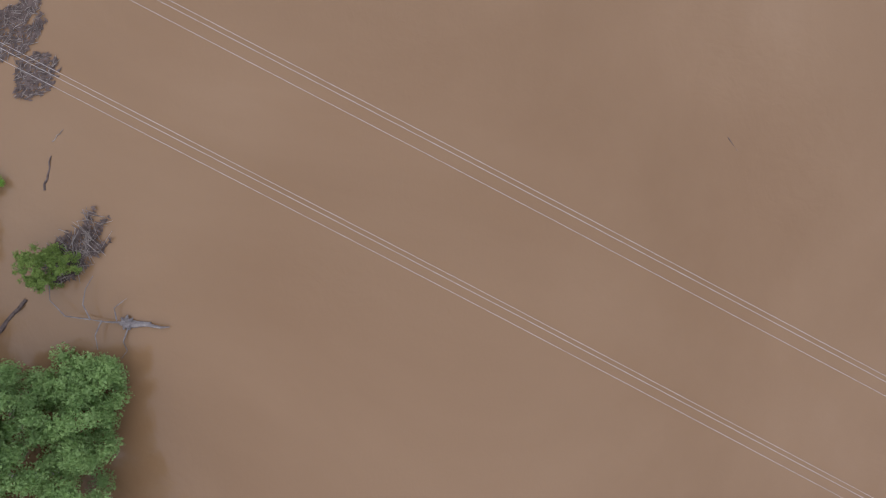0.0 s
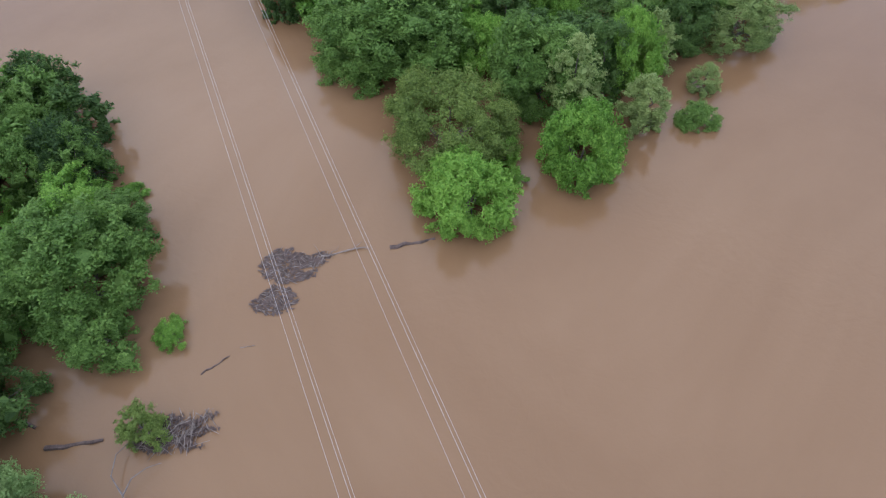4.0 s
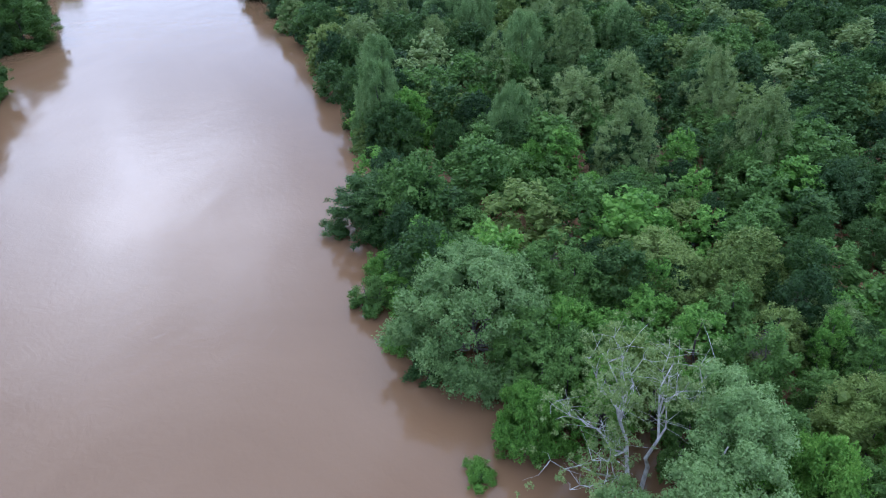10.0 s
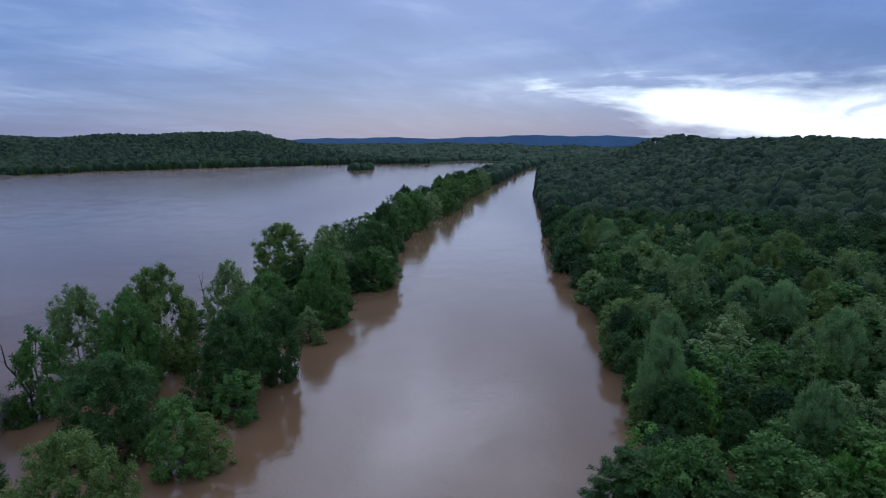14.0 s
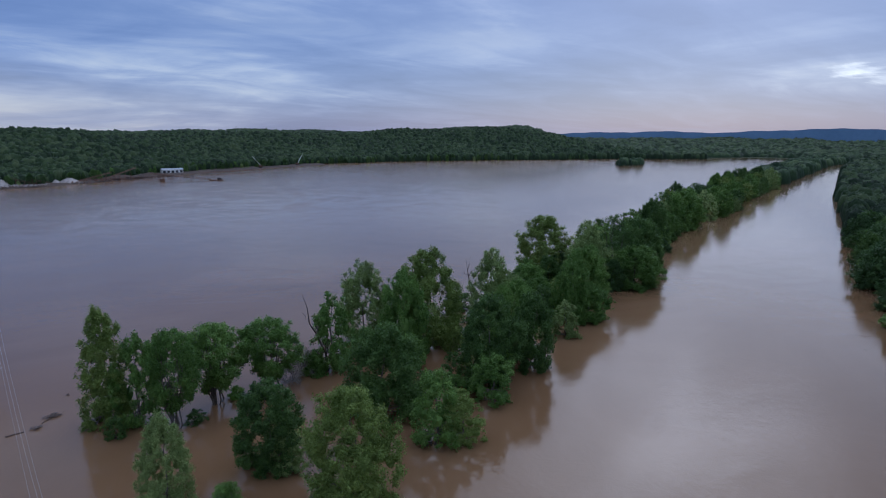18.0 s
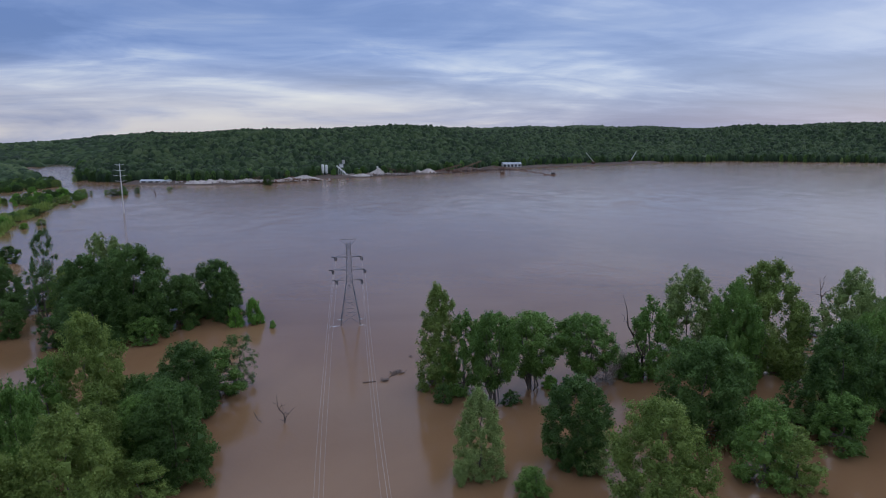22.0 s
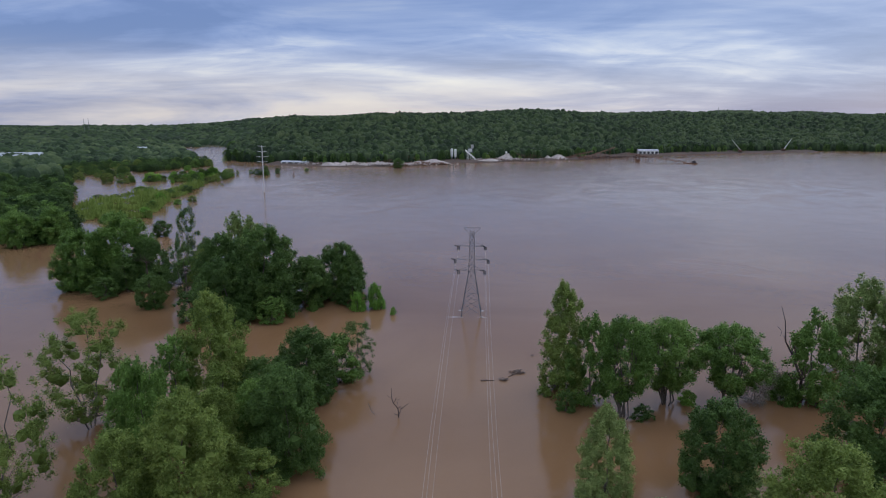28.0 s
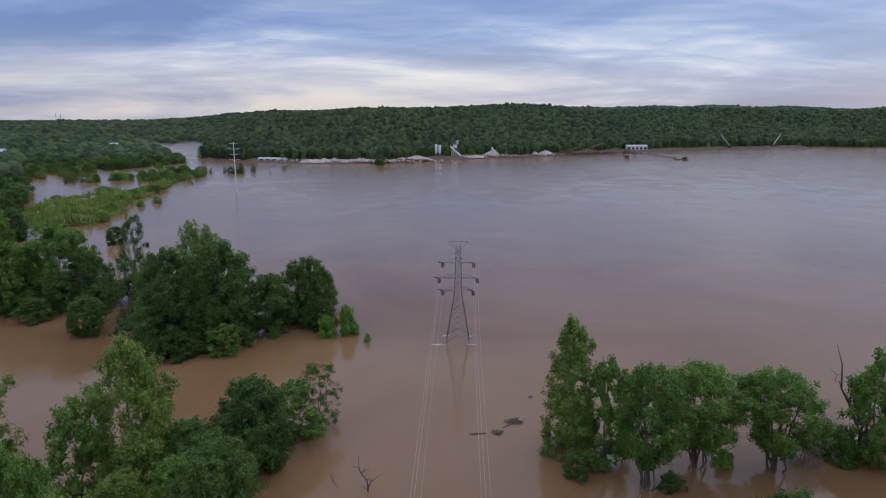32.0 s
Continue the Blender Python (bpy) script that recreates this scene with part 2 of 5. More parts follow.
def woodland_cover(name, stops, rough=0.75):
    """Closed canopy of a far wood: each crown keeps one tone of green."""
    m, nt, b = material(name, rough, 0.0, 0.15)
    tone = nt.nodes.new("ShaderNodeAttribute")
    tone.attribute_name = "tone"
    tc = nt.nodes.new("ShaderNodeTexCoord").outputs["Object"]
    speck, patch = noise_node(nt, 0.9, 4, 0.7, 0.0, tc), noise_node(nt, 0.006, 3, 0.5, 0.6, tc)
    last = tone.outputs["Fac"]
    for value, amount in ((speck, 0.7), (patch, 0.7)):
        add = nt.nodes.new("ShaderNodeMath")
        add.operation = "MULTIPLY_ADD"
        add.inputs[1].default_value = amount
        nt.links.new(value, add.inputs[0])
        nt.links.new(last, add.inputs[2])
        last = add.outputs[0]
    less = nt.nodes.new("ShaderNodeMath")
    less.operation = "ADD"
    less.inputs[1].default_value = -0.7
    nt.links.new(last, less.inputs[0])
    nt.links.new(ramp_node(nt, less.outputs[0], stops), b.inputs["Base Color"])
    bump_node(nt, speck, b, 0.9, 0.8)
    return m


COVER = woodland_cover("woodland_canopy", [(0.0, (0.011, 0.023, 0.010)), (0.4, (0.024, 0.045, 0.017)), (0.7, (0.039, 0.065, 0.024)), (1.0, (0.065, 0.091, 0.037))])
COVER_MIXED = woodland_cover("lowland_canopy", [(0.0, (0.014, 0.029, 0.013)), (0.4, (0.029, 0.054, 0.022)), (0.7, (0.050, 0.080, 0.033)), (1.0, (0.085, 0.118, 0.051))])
BARK = plain("bark", (0.17, 0.145, 0.125), (0.07, 0.058, 0.05), 3.0, 0.9, bump=0.03)
PALE_BARK = plain("pale_bark", (0.62, 0.60, 0.55), (0.30, 0.27, 0.23), 1.2, 0.8, bump=0.02)
DRIFT = plain("driftwood", (0.27, 0.225, 0.195), (0.11, 0.088, 0.075), 2.5, 0.9, bump=0.03)
GREY_WOOD = plain("weathered_wood", (0.21, 0.185, 0.175), (0.095, 0.08, 0.075), 2.0, 0.85, bump=0.02)
BRUSH = plain("tangled_brush", (0.135, 0.098, 0.085), (0.05, 0.035, 0.03), 2.0, 0.95, bump=0.03)
STEEL = plain("galvanised_steel", (0.21, 0.215, 0.235), (0.11, 0.115, 0.13), 2.0, 0.6, 0.3, bump=0)
WIRE = plain("aluminium_wire", (0.40, 0.36, 0.33), (0.33, 0.30, 0.28), 0.5, 0.6, 0.1, bump=0)
INSULATOR = plain("dark_insulator", (0.035, 0.035, 0.042), None, 3.0, 0.35, bump=0)
GRAVEL = plain("pale_gravel", (0.44, 0.40, 0.37), (0.24, 0.215, 0.20), 0.25, 0.95, bump=0.2)
MUD = plain("brown_earth", (0.092, 0.066, 0.05), (0.045, 0.034, 0.028), 0.05, 0.95, bump=0.2)
WHITE = plain("white_paint", (0.78, 0.78, 0.76), (0.6, 0.6, 0.58), 0.3, 0.6, bump=0)
CONCRETE = plain("concrete", (0.45, 0.44, 0.42), (0.3, 0.29, 0.28), 0.4, 0.9, bump=0.02)
RUST = plain("rusty_steel", (0.2, 0.11, 0.07), (0.09, 0.06, 0.05), 1.0, 0.8, 0.2, bump=0)
# near-black paint for the shade inside open bays
BAY_SHADE = plain("painted_bay_shade", (0.03, 0.035, 0.04), None, 1.0, 0.3, bump=0)

BLUE_ROOF = plain("metal_roof", (0.42, 0.45, 0.50), (0.3, 0.33, 0.37), 0.3, 0.5, 0.3, bump=0)

# flood water: silt brown below, sky on top, softly ruffled
WATER, nt, wb = material("muddy_water", 0.06, 0.0, 0.5)
wb.inputs["IOR"].default_value = 1.33
tc = nt.nodes.new("ShaderNodeTexCoord").outputs["Object"]
nt.links.new(ramp_node(nt, noise_node(nt, 0.012, 6, 0.6, 1.2, tc), [(0.3, (0.154, 0.087, 0.042)), (0.55, (0.186, 0.110, 0.058)), (0.75, (0.212, 0.131, 0.075))]), wb.inputs["Base Color"])
patch = ramp_node(nt, noise_node(nt, 0.022, 6, 0.65, 2.5, tc), [(0.4, (0.03, 0.03, 0.03)), (0.64, (0.12, 0.12, 0.12))])
# the open river runs rough, the flooded groves lie calm
spot = nt.nodes.new("ShaderNodeSeparateXYZ")
nt.links.new(tc, spot.inputs[0])
line = nt.nodes.new("ShaderNodeMath")
line.operation = "MULTIPLY_ADD"
nt.links.new(spot.outputs[0], line.inputs[0])
line.inputs[1].default_value = -0.33
nt.links.new(spot.outputs[1], line.inputs[2])
open_river = nt.nodes.new("ShaderNodeMapRange")
nt.links.new(line.outputs[0], open_river.inputs[0])
for k, value in ((1, 240.0), (2, 560.0), (3, 0.0), (4, 0.12)):
    open_river.inputs[k].default_value = value
total = nt.nodes.new("ShaderNodeMath")
total.operation = "ADD"
nt.links.new(patch, total.inputs[0])
nt.links.new(open_river.outputs[0], total.inputs[1])
nt.links.new(total.outputs[0], wb.inputs["Roughness"])
swell = bump_node(nt, noise_node(nt, 0.05, 3, 0.5, 0.9, tc), None, 0.2, 0.6)
boil = bump_node(nt, noise_node(nt, 0.16, 4, 0.55, 3.5, tc), None, 0.09, 0.28, swell)
bump_node(nt, noise_node(nt, 0.9, 4, 0.6, 0.6, tc), wb, 0.22, 0.10, boil)

# forest floor and hills
GROUND, nt, gb = material("forest_ground", 0.95, 0, 0.2)
tc = nt.nodes.new("ShaderNodeTexCoord").outputs["Object"]
nt.links.new(ramp_node(nt, noise_node(nt, 0.05, 8, 0.65, 0.5, tc), [(0.35, (0.014, 0.026, 0.009)), (0.55, (0.024, 0.042, 0.014)), (0.75, (0.04, 0.062, 0.02))]), gb.inputs["Base Color"])
bump_node(nt, noise_node(nt, 0.4, 6, 0.7, 0, tc), gb, 1.0, 1.5)

# ---- helpers for meshes ----
rng = np.random.default_rng(7)


def thing(name, label, category, at=(0, 0, 0), group="", kind=""):
    ob = new(name)
    ob.empty_display_size = 0.5
    ob.location = at
    return tagged(ob, label, category, group, kind)


def put(name, mesh, parent=None, label="", mat=None):
    ob = new(name, mesh)
    if parent:
        ob.parent = parent
    if mat and not mesh.materials:
        mesh.materials.append(mat)
    return tagged(ob, label)


def part(name, bm, mat, parent=None, label=""):
    me = bpy.data.meshes.new(name)
    bm.to_mesh(me)
    bm.free()
    return put(name, me, parent, label, mat)


def raw_mesh(name, verts, sides, mat, smooth=False):
    """A mesh of polygons that each own their corners: verts has sides corners per polygon."""
    me = bpy.data.meshes.new(name)
    n = len(verts) // sides
    me.vertices.add(len(verts))
    me.vertices.foreach_set("co", np.ascontiguousarray(verts, dtype=np.float32).ravel())
    me.loops.add(len(verts))
    me.loops.foreach_set("vertex_index", np.arange(len(verts), dtype=np.int32))
    me.polygons.add(n)
    me.polygons.foreach_set("loop_start", np.arange(0, len(verts), sides, dtype=np.int32))
    me.update(calc_edges=True)
    me.materials.append(mat)
    return me


def sprays(blobs, per_area, size, r, lift=0.35, inner=0.55, slim=0.55, along_shell=0.8):
    """Leaf sprays: small triangles strewn over the shells of blobs (x, y, z, radius)."""
    blobs = np.asarray(blobs, float)
    count = np.maximum((4 * np.pi * blobs[:, 3] ** 2 * per_area).astype(int), 6)
    idx = np.repeat(np.arange(len(blobs)), count)
    n = len(idx)
    d = r.normal(size=(n, 3))
    d /= np.linalg.norm(d, axis=1, keepdims=True)
    c = blobs[idx, :3] + d * blobs[idx, 3:4] * (inner + (1.1 - inner) * np.sqrt(r.random((n, 1))))
    nor = along_shell * d + 0.55 * r.normal(size=(n, 3)) + (0, 0, lift)
    nor /= np.linalg.norm(nor, axis=1, keepdims=True)
    t = np.cross(nor, r.normal(size=(n, 3)))
    t /= np.linalg.norm(t, axis=1, keepdims=True) + 1e-9
    b = np.cross(nor, t)
    s = size * (0.6 + 0.8 * r.random((n, 1)))
    w = slim * s * (0.7 + 0.6 * r.random((n, 1)))
    return np.stack([c - t * s, c + t * s * 0.6 + b * w, c + t * s * 0.6 - b * w], 1).reshape(-1, 3)


def ring(pts, radii, i, sides):
    """The corners of a tube round its point i."""
    d = pts[min(i + 1, len(pts) - 1)] - pts[max(i - 1, 0)]
    d = d / (np.linalg.norm(d) + 1e-9)
    u = np.cross(d, (0.31, 0.95, 0.05) if abs(d[2]) > 0.7 else (0, 0, 1))
    u /= np.linalg.norm(u) + 1e-9
    a = np.arange(sides) * 2 * np.pi / sides
    return pts[i] + radii[i] * (np.cos(a)[:, None] * u + np.sin(a)[:, None] * np.cross(d, u))


def tube(points, radii, sides=6):
    """Quads of a tapered tube along points."""
    pts = np.asarray(points, float)
    rings = [ring(pts, radii, i, sides) for i in range(len(pts))]
    q = []
    for a, b in zip(rings[:-1], rings[1:]):
        q.append(np.stack([a, np.roll(a, -1, 0), np.roll(b, -1, 0), b], 1).reshape(-1, 3))
    return np.concatenate(q)


def bend(a, b, r, wobble=0.06, n=4):
    """A crooked line from a to b."""
    a, b = np.asarray(a, float), np.asarray(b, float)
    k = np.linspace(0, 1, n + 1)[:, None]
    off = r.normal(size=(n + 1, 3)) * wobble * np.linalg.norm(b - a)
    off[0] = off[-1] = 0
    return a + (b - a) * k + off


DOMES = []
for level in (1,):
    bm = bmesh.new()
    bmesh.ops.create_icosphere(bm, subdivisions=level, radius=1)
    DOMES.append((np.array([v.co[:] for v in bm.verts]), np.array([[v.index for v in f.verts] for f in bm.faces])))
    bm.free()


BED = -2.0

# ---- trees: built at a standard size, then planted ----


def clumps(blobs, q, shrink=0.62):
    """The dense inside of a crown: ragged knots of leaves, as loose triangles."""
    v, f = DOMES[0]
    k = v[None] * q.uniform(0.6, 1.15, (len(blobs), len(v), 1)) * blobs[:, None, 3:4] * shrink + blobs[:, None, :3]
    k[:, :, 2] = np.maximum(k[:, :, 2], 0.03)
    return k[:, f].reshape(-1, 3)


def tree_kind(name, seed, leaf, h=12.0, r=4.0, base=0.03, nblob=120, blob=0.12, size=0.27, cover=9.0, stems=1, lean=0.0, taper=-0.15, bark=None, thin=0.0, trunk_r=0.2, skirt=0.7, peak=0.42, slim=0.55, lobes=22, plume=1.2, lobe=0.37, filler=0.5):
    """Meshes of trunk and crown. base: where the crown starts; skirt: its width at the bottom; peak: where it is widest;
    taper: how pointed the top is; thin: share of clumps left out; lobes: boughs of foliage, each with its own rounded head; plume: how upright they are."""
    q = np.random.default_rng(seed)
    bark = bark or BARK
    k = np.arange(lobes)
    u = ((k + q.random(lobes)) / lobes) ** 0.9
    wide = np.where(u < peak, skirt + (1 - skirt) * np.sin(np.minimum(u / peak, 1) * np.pi / 2), np.sqrt(np.clip(1 - ((u - peak) / (1 - peak)) ** 2, 0, 1)) ** (1 + taper))
    a = k * 2.39996 + q.normal(0, 0.4, lobes)
    ph = q.uniform(0, 6.28, 3)
    uneven = 1 + 0.14 * np.sin(2 * a + ph[0] + 2 * u) + 0.12 * np.sin(3 * a + ph[1] - 3 * u)
    rl = r * lobe * (22 / lobes) ** 0.4 * q.uniform(0.7, 1.3, lobes) * (0.62 + 0.38 * wide)
    reach = np.maximum(r * wide * uneven - rl * 0.85, 0) * np.sqrt(q.uniform(0.55, 1.05, lobes))
    heads = np.stack([reach * np.cos(a) + lean * u * r, reach * np.sin(a), np.maximum(h * (base + (1 - base) * u) - rl * 0.9 * plume + 0.03 * h * q.normal(size=lobes), rl * 0.45)], 1)
    own = np.repeat(k, max(nblob // lobes, 3))
    m = len(own)
    d = q.normal(size=(m, 3))
    d /= np.linalg.norm(d, axis=1, keepdims=True)
    d += np.stack([0.55 * np.cos(a[own]), 0.55 * np.sin(a[own]), np.full(m, 0.5)], 1)
    d /= np.linalg.norm(d, axis=1, keepdims=True)
    rb = r * blob * q.uniform(0.6, 1.4, m) * (rl[own] / rl.mean()) ** 0.5
    c = heads[own] + d * (1, 1, plume) * rl[own, None] * q.uniform(0.3, 1.05, (m, 1))
    # looser foliage between the boughs
    n = int(m * filler)
    v, b = q.random(n) ** 0.85, q.uniform(0, 2 * np.pi, n)
    far = r * np.interp(v, u, wide) * np.sqrt(q.uniform(0.15, 0.92, n))
    loose = r * blob * q.uniform(0.7, 1.4, n)
    c = np.concatenate([c, np.stack([far * np.cos(b) + lean * v * r, far * np.sin(b), h * (base + (1 - base) * v) - loose], 1)])
    rb = np.concatenate([rb, loose])
    c[:, 2] = np.maximum(c[:, 2], rb * 0.5)
    blobs = np.concatenate([c, rb[:, None]], 1)
    kept = blobs[q.random(len(blobs)) >= thin]
    crown = sprays(kept, cover * (1.75 if slim > 0.2 else 1), size * (0.68 if slim > 0.2 else 1), q, 0.42, 0.15, slim, 0.35)
    crown += q.normal(size=(len(crown) // 3, 3)).repeat(3, 0) * (0.026 * r, 0.026 * r, 0.012 * h)
    core = crown[:3]
    if slim > 0.2:
        core = clumps(kept[::(1 if thin == 0 else 3)], q, 0.5)
        if thin == 0:
            core = np.concatenate([core, clumps(np.concatenate([heads, rl[:, None]], 1), q, 0.55)])
    crown[:, 2] = np.maximum(crown[:, 2], 0.03)
    wood = []
    for s in range(stems):
        a = s * 2 * np.pi / stems + 0.7
        top = np.array([lean * r * 0.7 + (0 if stems == 1 else np.cos(a) * r * 0.42), 0 if stems == 1 else np.sin(a) * r * 0.42, h * 0.86])
        line = bend((0, 0, BED), top, q, 0.025, 6)
        tr = np.linspace(trunk_r * (1 if stems == 1 else 0.7), 0.04, 7)
        if stems > 1:
            line[1, :2] += (np.cos(a) * 0.3, np.sin(a) * 0.3)
            tr[0] = 0.0
        wood.append(tube(line, tr, 7))
        for e in c[s::stems][: int(20 / stems) + 5]:
            k = int(np.clip(round((max(e[2] * 0.72, base * h * 0.6) - BED) / (h * 0.86 - BED) * 6), 1, 5))
            twig = bend(line[k], e, q, 0.05, 4)
            twig[0] = ring(line, tr, k, 7)[0]
            wood.append(tube(twig, [0.0, *np.linspace(tr[k] * 0.5, 0.02, 4)], 4))
    return {
        "trunk": raw_mesh(name + "_trunk", np.concatenate(wood), 4, bark),
        "crown": raw_mesh(name + "_crown", np.concatenate([crown, core]), 3, LEAF[leaf]),
        "size": (r, h), "leaf": leaf, "cards": crown.reshape(-1, 3, 3), "core": core, "far": {},
    }


KINDS = {
    "round": [tree_kind("round", 1, "green"), tree_kind("round", 2, "green", lean=0.15, skirt=0.5, lobes=15), tree_kind("round", 21, "green", h=16, r=7.5, nblob=260, blob=0.085, size=0.3, cover=9, skirt=0.75, lobes=34), tree_kind("round", 41, "green", lobes=28, plume=1.5, skirt=0.8)],
    "bright": [tree_kind("bright", 3, "bright", h=8, r=6, nblob=240, blob=0.09, cover=11, skirt=0.9, peak=0.3, lobes=34, plume=0.9), tree_kind("bright", 4, "bright", skirt=0.6, plume=1.5), tree_kind("bright", 42, "bright", lobes=16, plume=1.7, nblob=110)],
    "dark": [tree_kind("dark", 5, "dark", skirt=0.8), tree_kind("dark", 6, "dark", lean=-0.15, lobes=17), tree_kind("dark", 22, "dark", h=16, r=8, nblob=280, blob=0.085, size=0.3, cover=9, skirt=0.85, lobes=36), tree_kind("dark", 23, "dark", h=18, r=7, nblob=260, blob=0.09, size=0.3, cover=9, skirt=0.7, taper=-0.1, lobes=30)],
    "oak": [tree_kind("oak", 30, "oak", h=15, r=7, nblob=230, blob=0.095, cover=8, skirt=0.85, lobes=30), tree_kind("oak", 31, "oak", h=17, r=8, nblob=260, blob=0.088, cover=8, skirt=0.8, lean=0.12, lobes=38), tree_kind("oak", 32, "dark", h=16, r=7.5, nblob=240, blob=0.09, cover=8, skirt=0.9, peak=0.5, lobes=30)],
    "olive": [tree_kind("olive", 7, "olive", taper=0.0, plume=1.5), tree_kind("olive", 8, "olive", taper=-0.1, plume=1.3, lobes=17), tree_kind("olive", 24, "olive", h=18, r=8, nblob=300, blob=0.08, size=0.28, cover=9, taper=0.0, skirt=0.85, lobes=38, plume=1.5)],
    "silver": [tree_kind("silver", 9, "silver", h=15, r=10, nblob=480, blob=0.062, size=0.25, cover=11, trunk_r=0.4, skirt=0.75, peak=0.35, lobes=52, plume=1.1, lobe=0.32)],
    "pale": [tree_kind("pale", 10, "pale", taper=0.1, size=0.22, plume=1.6), tree_kind("pale", 11, "pale", taper=0.0, cover=11, plume=1.6, lobes=16), tree_kind("pale", 25, "pale", h=20, r=7.5, nblob=300, blob=0.075, size=0.26, cover=10, taper=0.1, base=0.08, lobes=36, plume=1.7)],
    "column": [tree_kind("column", 12, "olive", h=22, r=5, base=0.0, nblob=420, blob=0.105, size=0.25, cover=9, taper=-0.05, skirt=0.9, peak=0.3, lobes=46, plume=1.9, lobe=0.42)],
    "vase": [tree_kind("vase", 13, "green", h=18, r=7, base=0.34, nblob=300, blob=0.085, size=0.27, cover=9, stems=8, trunk_r=0.28, skirt=0.42, peak=0.55, lobes=40, lobe=0.33), tree_kind("vase", 14, "green", h=18, r=7, base=0.30, nblob=300, blob=0.085, size=0.27, cover=9, stems=9, trunk_r=0.28, skirt=0.36, peak=0.5, lobes=36, lobe=0.33)],
    "willow": [tree_kind("willow", 15, "pale", h=16, r=5.2, base=0.0, nblob=400, blob=0.09, size=0.22, cover=11, taper=0.35, skirt=0.9, peak=0.25, lobes=44, plume=2.0)],
    "sparse": [tree_kind("sparse", 16, "olive", h=22, r=9, base=0.26, nblob=290, blob=0.058, size=0.2, cover=13, stems=4, trunk_r=0.26, bark=BARK, peak=0.6, skirt=0.45, lobes=34, plume=1.8, lobe=0.27, filler=0.25), tree_kind("sparse", 46, "olive", h=22, r=8, base=0.2, nblob=290, blob=0.062, size=0.2, cover=13, stems=3, trunk_r=0.26, bark=BARK, peak=0.55, skirt=0.55, lobes=34, plume=1.8, lobe=0.28, filler=0.25)],
    "branchy": [tree_kind("branchy", 17, "dark", h=20, r=7, base=0.12, nblob=170, blob=0.085, size=0.26, cover=9, stems=4, trunk_r=0.26, thin=0.3, lobes=24, lobe=0.26)],
    "shrub": [tree_kind("shrub", 18, "bright", h=4, r=3, base=0.0, nblob=80, blob=0.14, size=0.17, cover=22, stems=3, trunk_r=0.08, skirt=0.85, lobes=14), tree_kind("shrub", 19, "green", h=4, r=3, base=0.0, nblob=80, blob=0.14, size=0.17, cover=22, stems=3, trunk_r=0.08, skirt=0.8, lobes=12, plume=1.5)],
    "feather": [tree_kind("feather", 20, "olive", h=10, r=9, base=0.22, nblob=420, blob=0.075, cover=11, size=0.19, skirt=0.8, peak=0.5, lobes=60, lobe=0.24)],
    "bare": [tree_kind("bare", 26, "twig", h=8, r=3.2, nblob=60, blob=0.2, size=0.42, cover=6, slim=0.05, stems=6, trunk_r=0.1, bark=DRIFT), tree_kind("bare", 27, "twig", h=7, r=3.6, nblob=60, blob=0.18, size=0.4, cover=6, slim=0.05, stems=7, trunk_r=0.09, bark=DRIFT, skirt=0.5)],
}
WORDS = {
    "oak": "dark green broad-crowned tree standing in flood water",
    "round": "leafy green deciduous tree standing in flood water", "bright": "bright green dense tree standing in flood water",
    "dark": "dark green bushy tree standing in flood water", "olive": "olive green tapering tree standing in flood water",
    "silver": "broad grey-green silver maple standing in flood water", "pale": "pale green cottonwood standing in flood water",
    "column": "tall columnar green tree at the water's edge", "vase": "multi-stemmed green tree with bare lower stems",
    "willow": "pale drooping willow standing in flood water", "sparse": "thinly leaved tall tree with pale bare stems",
    "branchy": "half-bare tree with dark branches", "shrub": "small green shrub poking out of flood water",
    "bare": "leafless grey brush standing in flood water",
    "feather": "feathery olive tree spreading over flood water",
}
turnstile = random.Random(11)


def plant(kind, x, y, h, r, group="trees in the flood", z=0.0):
    forms = KINDS[kind]
    near_size = min(abs(math.log(f["size"][0] / r)) for f in forms)
    f = turnstile.choice([f for f in forms if abs(math.log(f["size"][0] / r)) < near_size + 0.12])
    r0, h0 = f["size"]
    t = thing("shrub" if kind == "shrub" else "tree", WORDS[kind], "shrub" if kind == "shrub" else "tree", group=group)
    t.matrix_basis = pose(x, y, z, 0, 0, turnstile.uniform(0, 360)) @ Matrix.Diagonal((r / r0, r / r0 * turnstile.uniform(0.9, 1.1), h / h0, 1))
    for nm in ("trunk", "crown"):
        put(nm, f[nm], t)
    return t


# ---- water and land ----
bm = bmesh.new()
bmesh.ops.create_circle(bm, cap_ends=True, cap_tris=True, segments=96, radius=2650)
water = part("water", bm, WATER)
tagged(water, "brown silty flood water with faint ripples", "water", kind="structure")

NORTH_SHORE = [(-1500, 1260), (-580, 1210), (-500, 1205), (-440, 1110), (-405, 1030), (-330, 815), (-256, 778), (-176, 758), (-132, 756), (-70, 786), (-31, 820), (13, 838), (87, 866), (171, 920), (250, 980), (417, 1055), (560, 1098), (700, 1090), (900, 1010), (1150, 860), (1330, 690), (1500, 640), (4500, 900)]
SOUTH_BANK = [(-4500, -60), (-97, -71), (-57, -52), (26, -22), (37, -15), (52, -3), (76, 15), (98, 20), (143, 38), (194, 54), (302, 106), (661, 254), (1030, 391), (1358, 482), (4500, 560)]


def along(line, x):
    return np.interp(x, [p[0] for p in line], [p[1] for p in line])


def step(x, a, b):
    k = np.clip((x - a) / (b - a), 0, 1)
    return k * k * (3 - 2 * k)


HOUSE = (1277, 243)


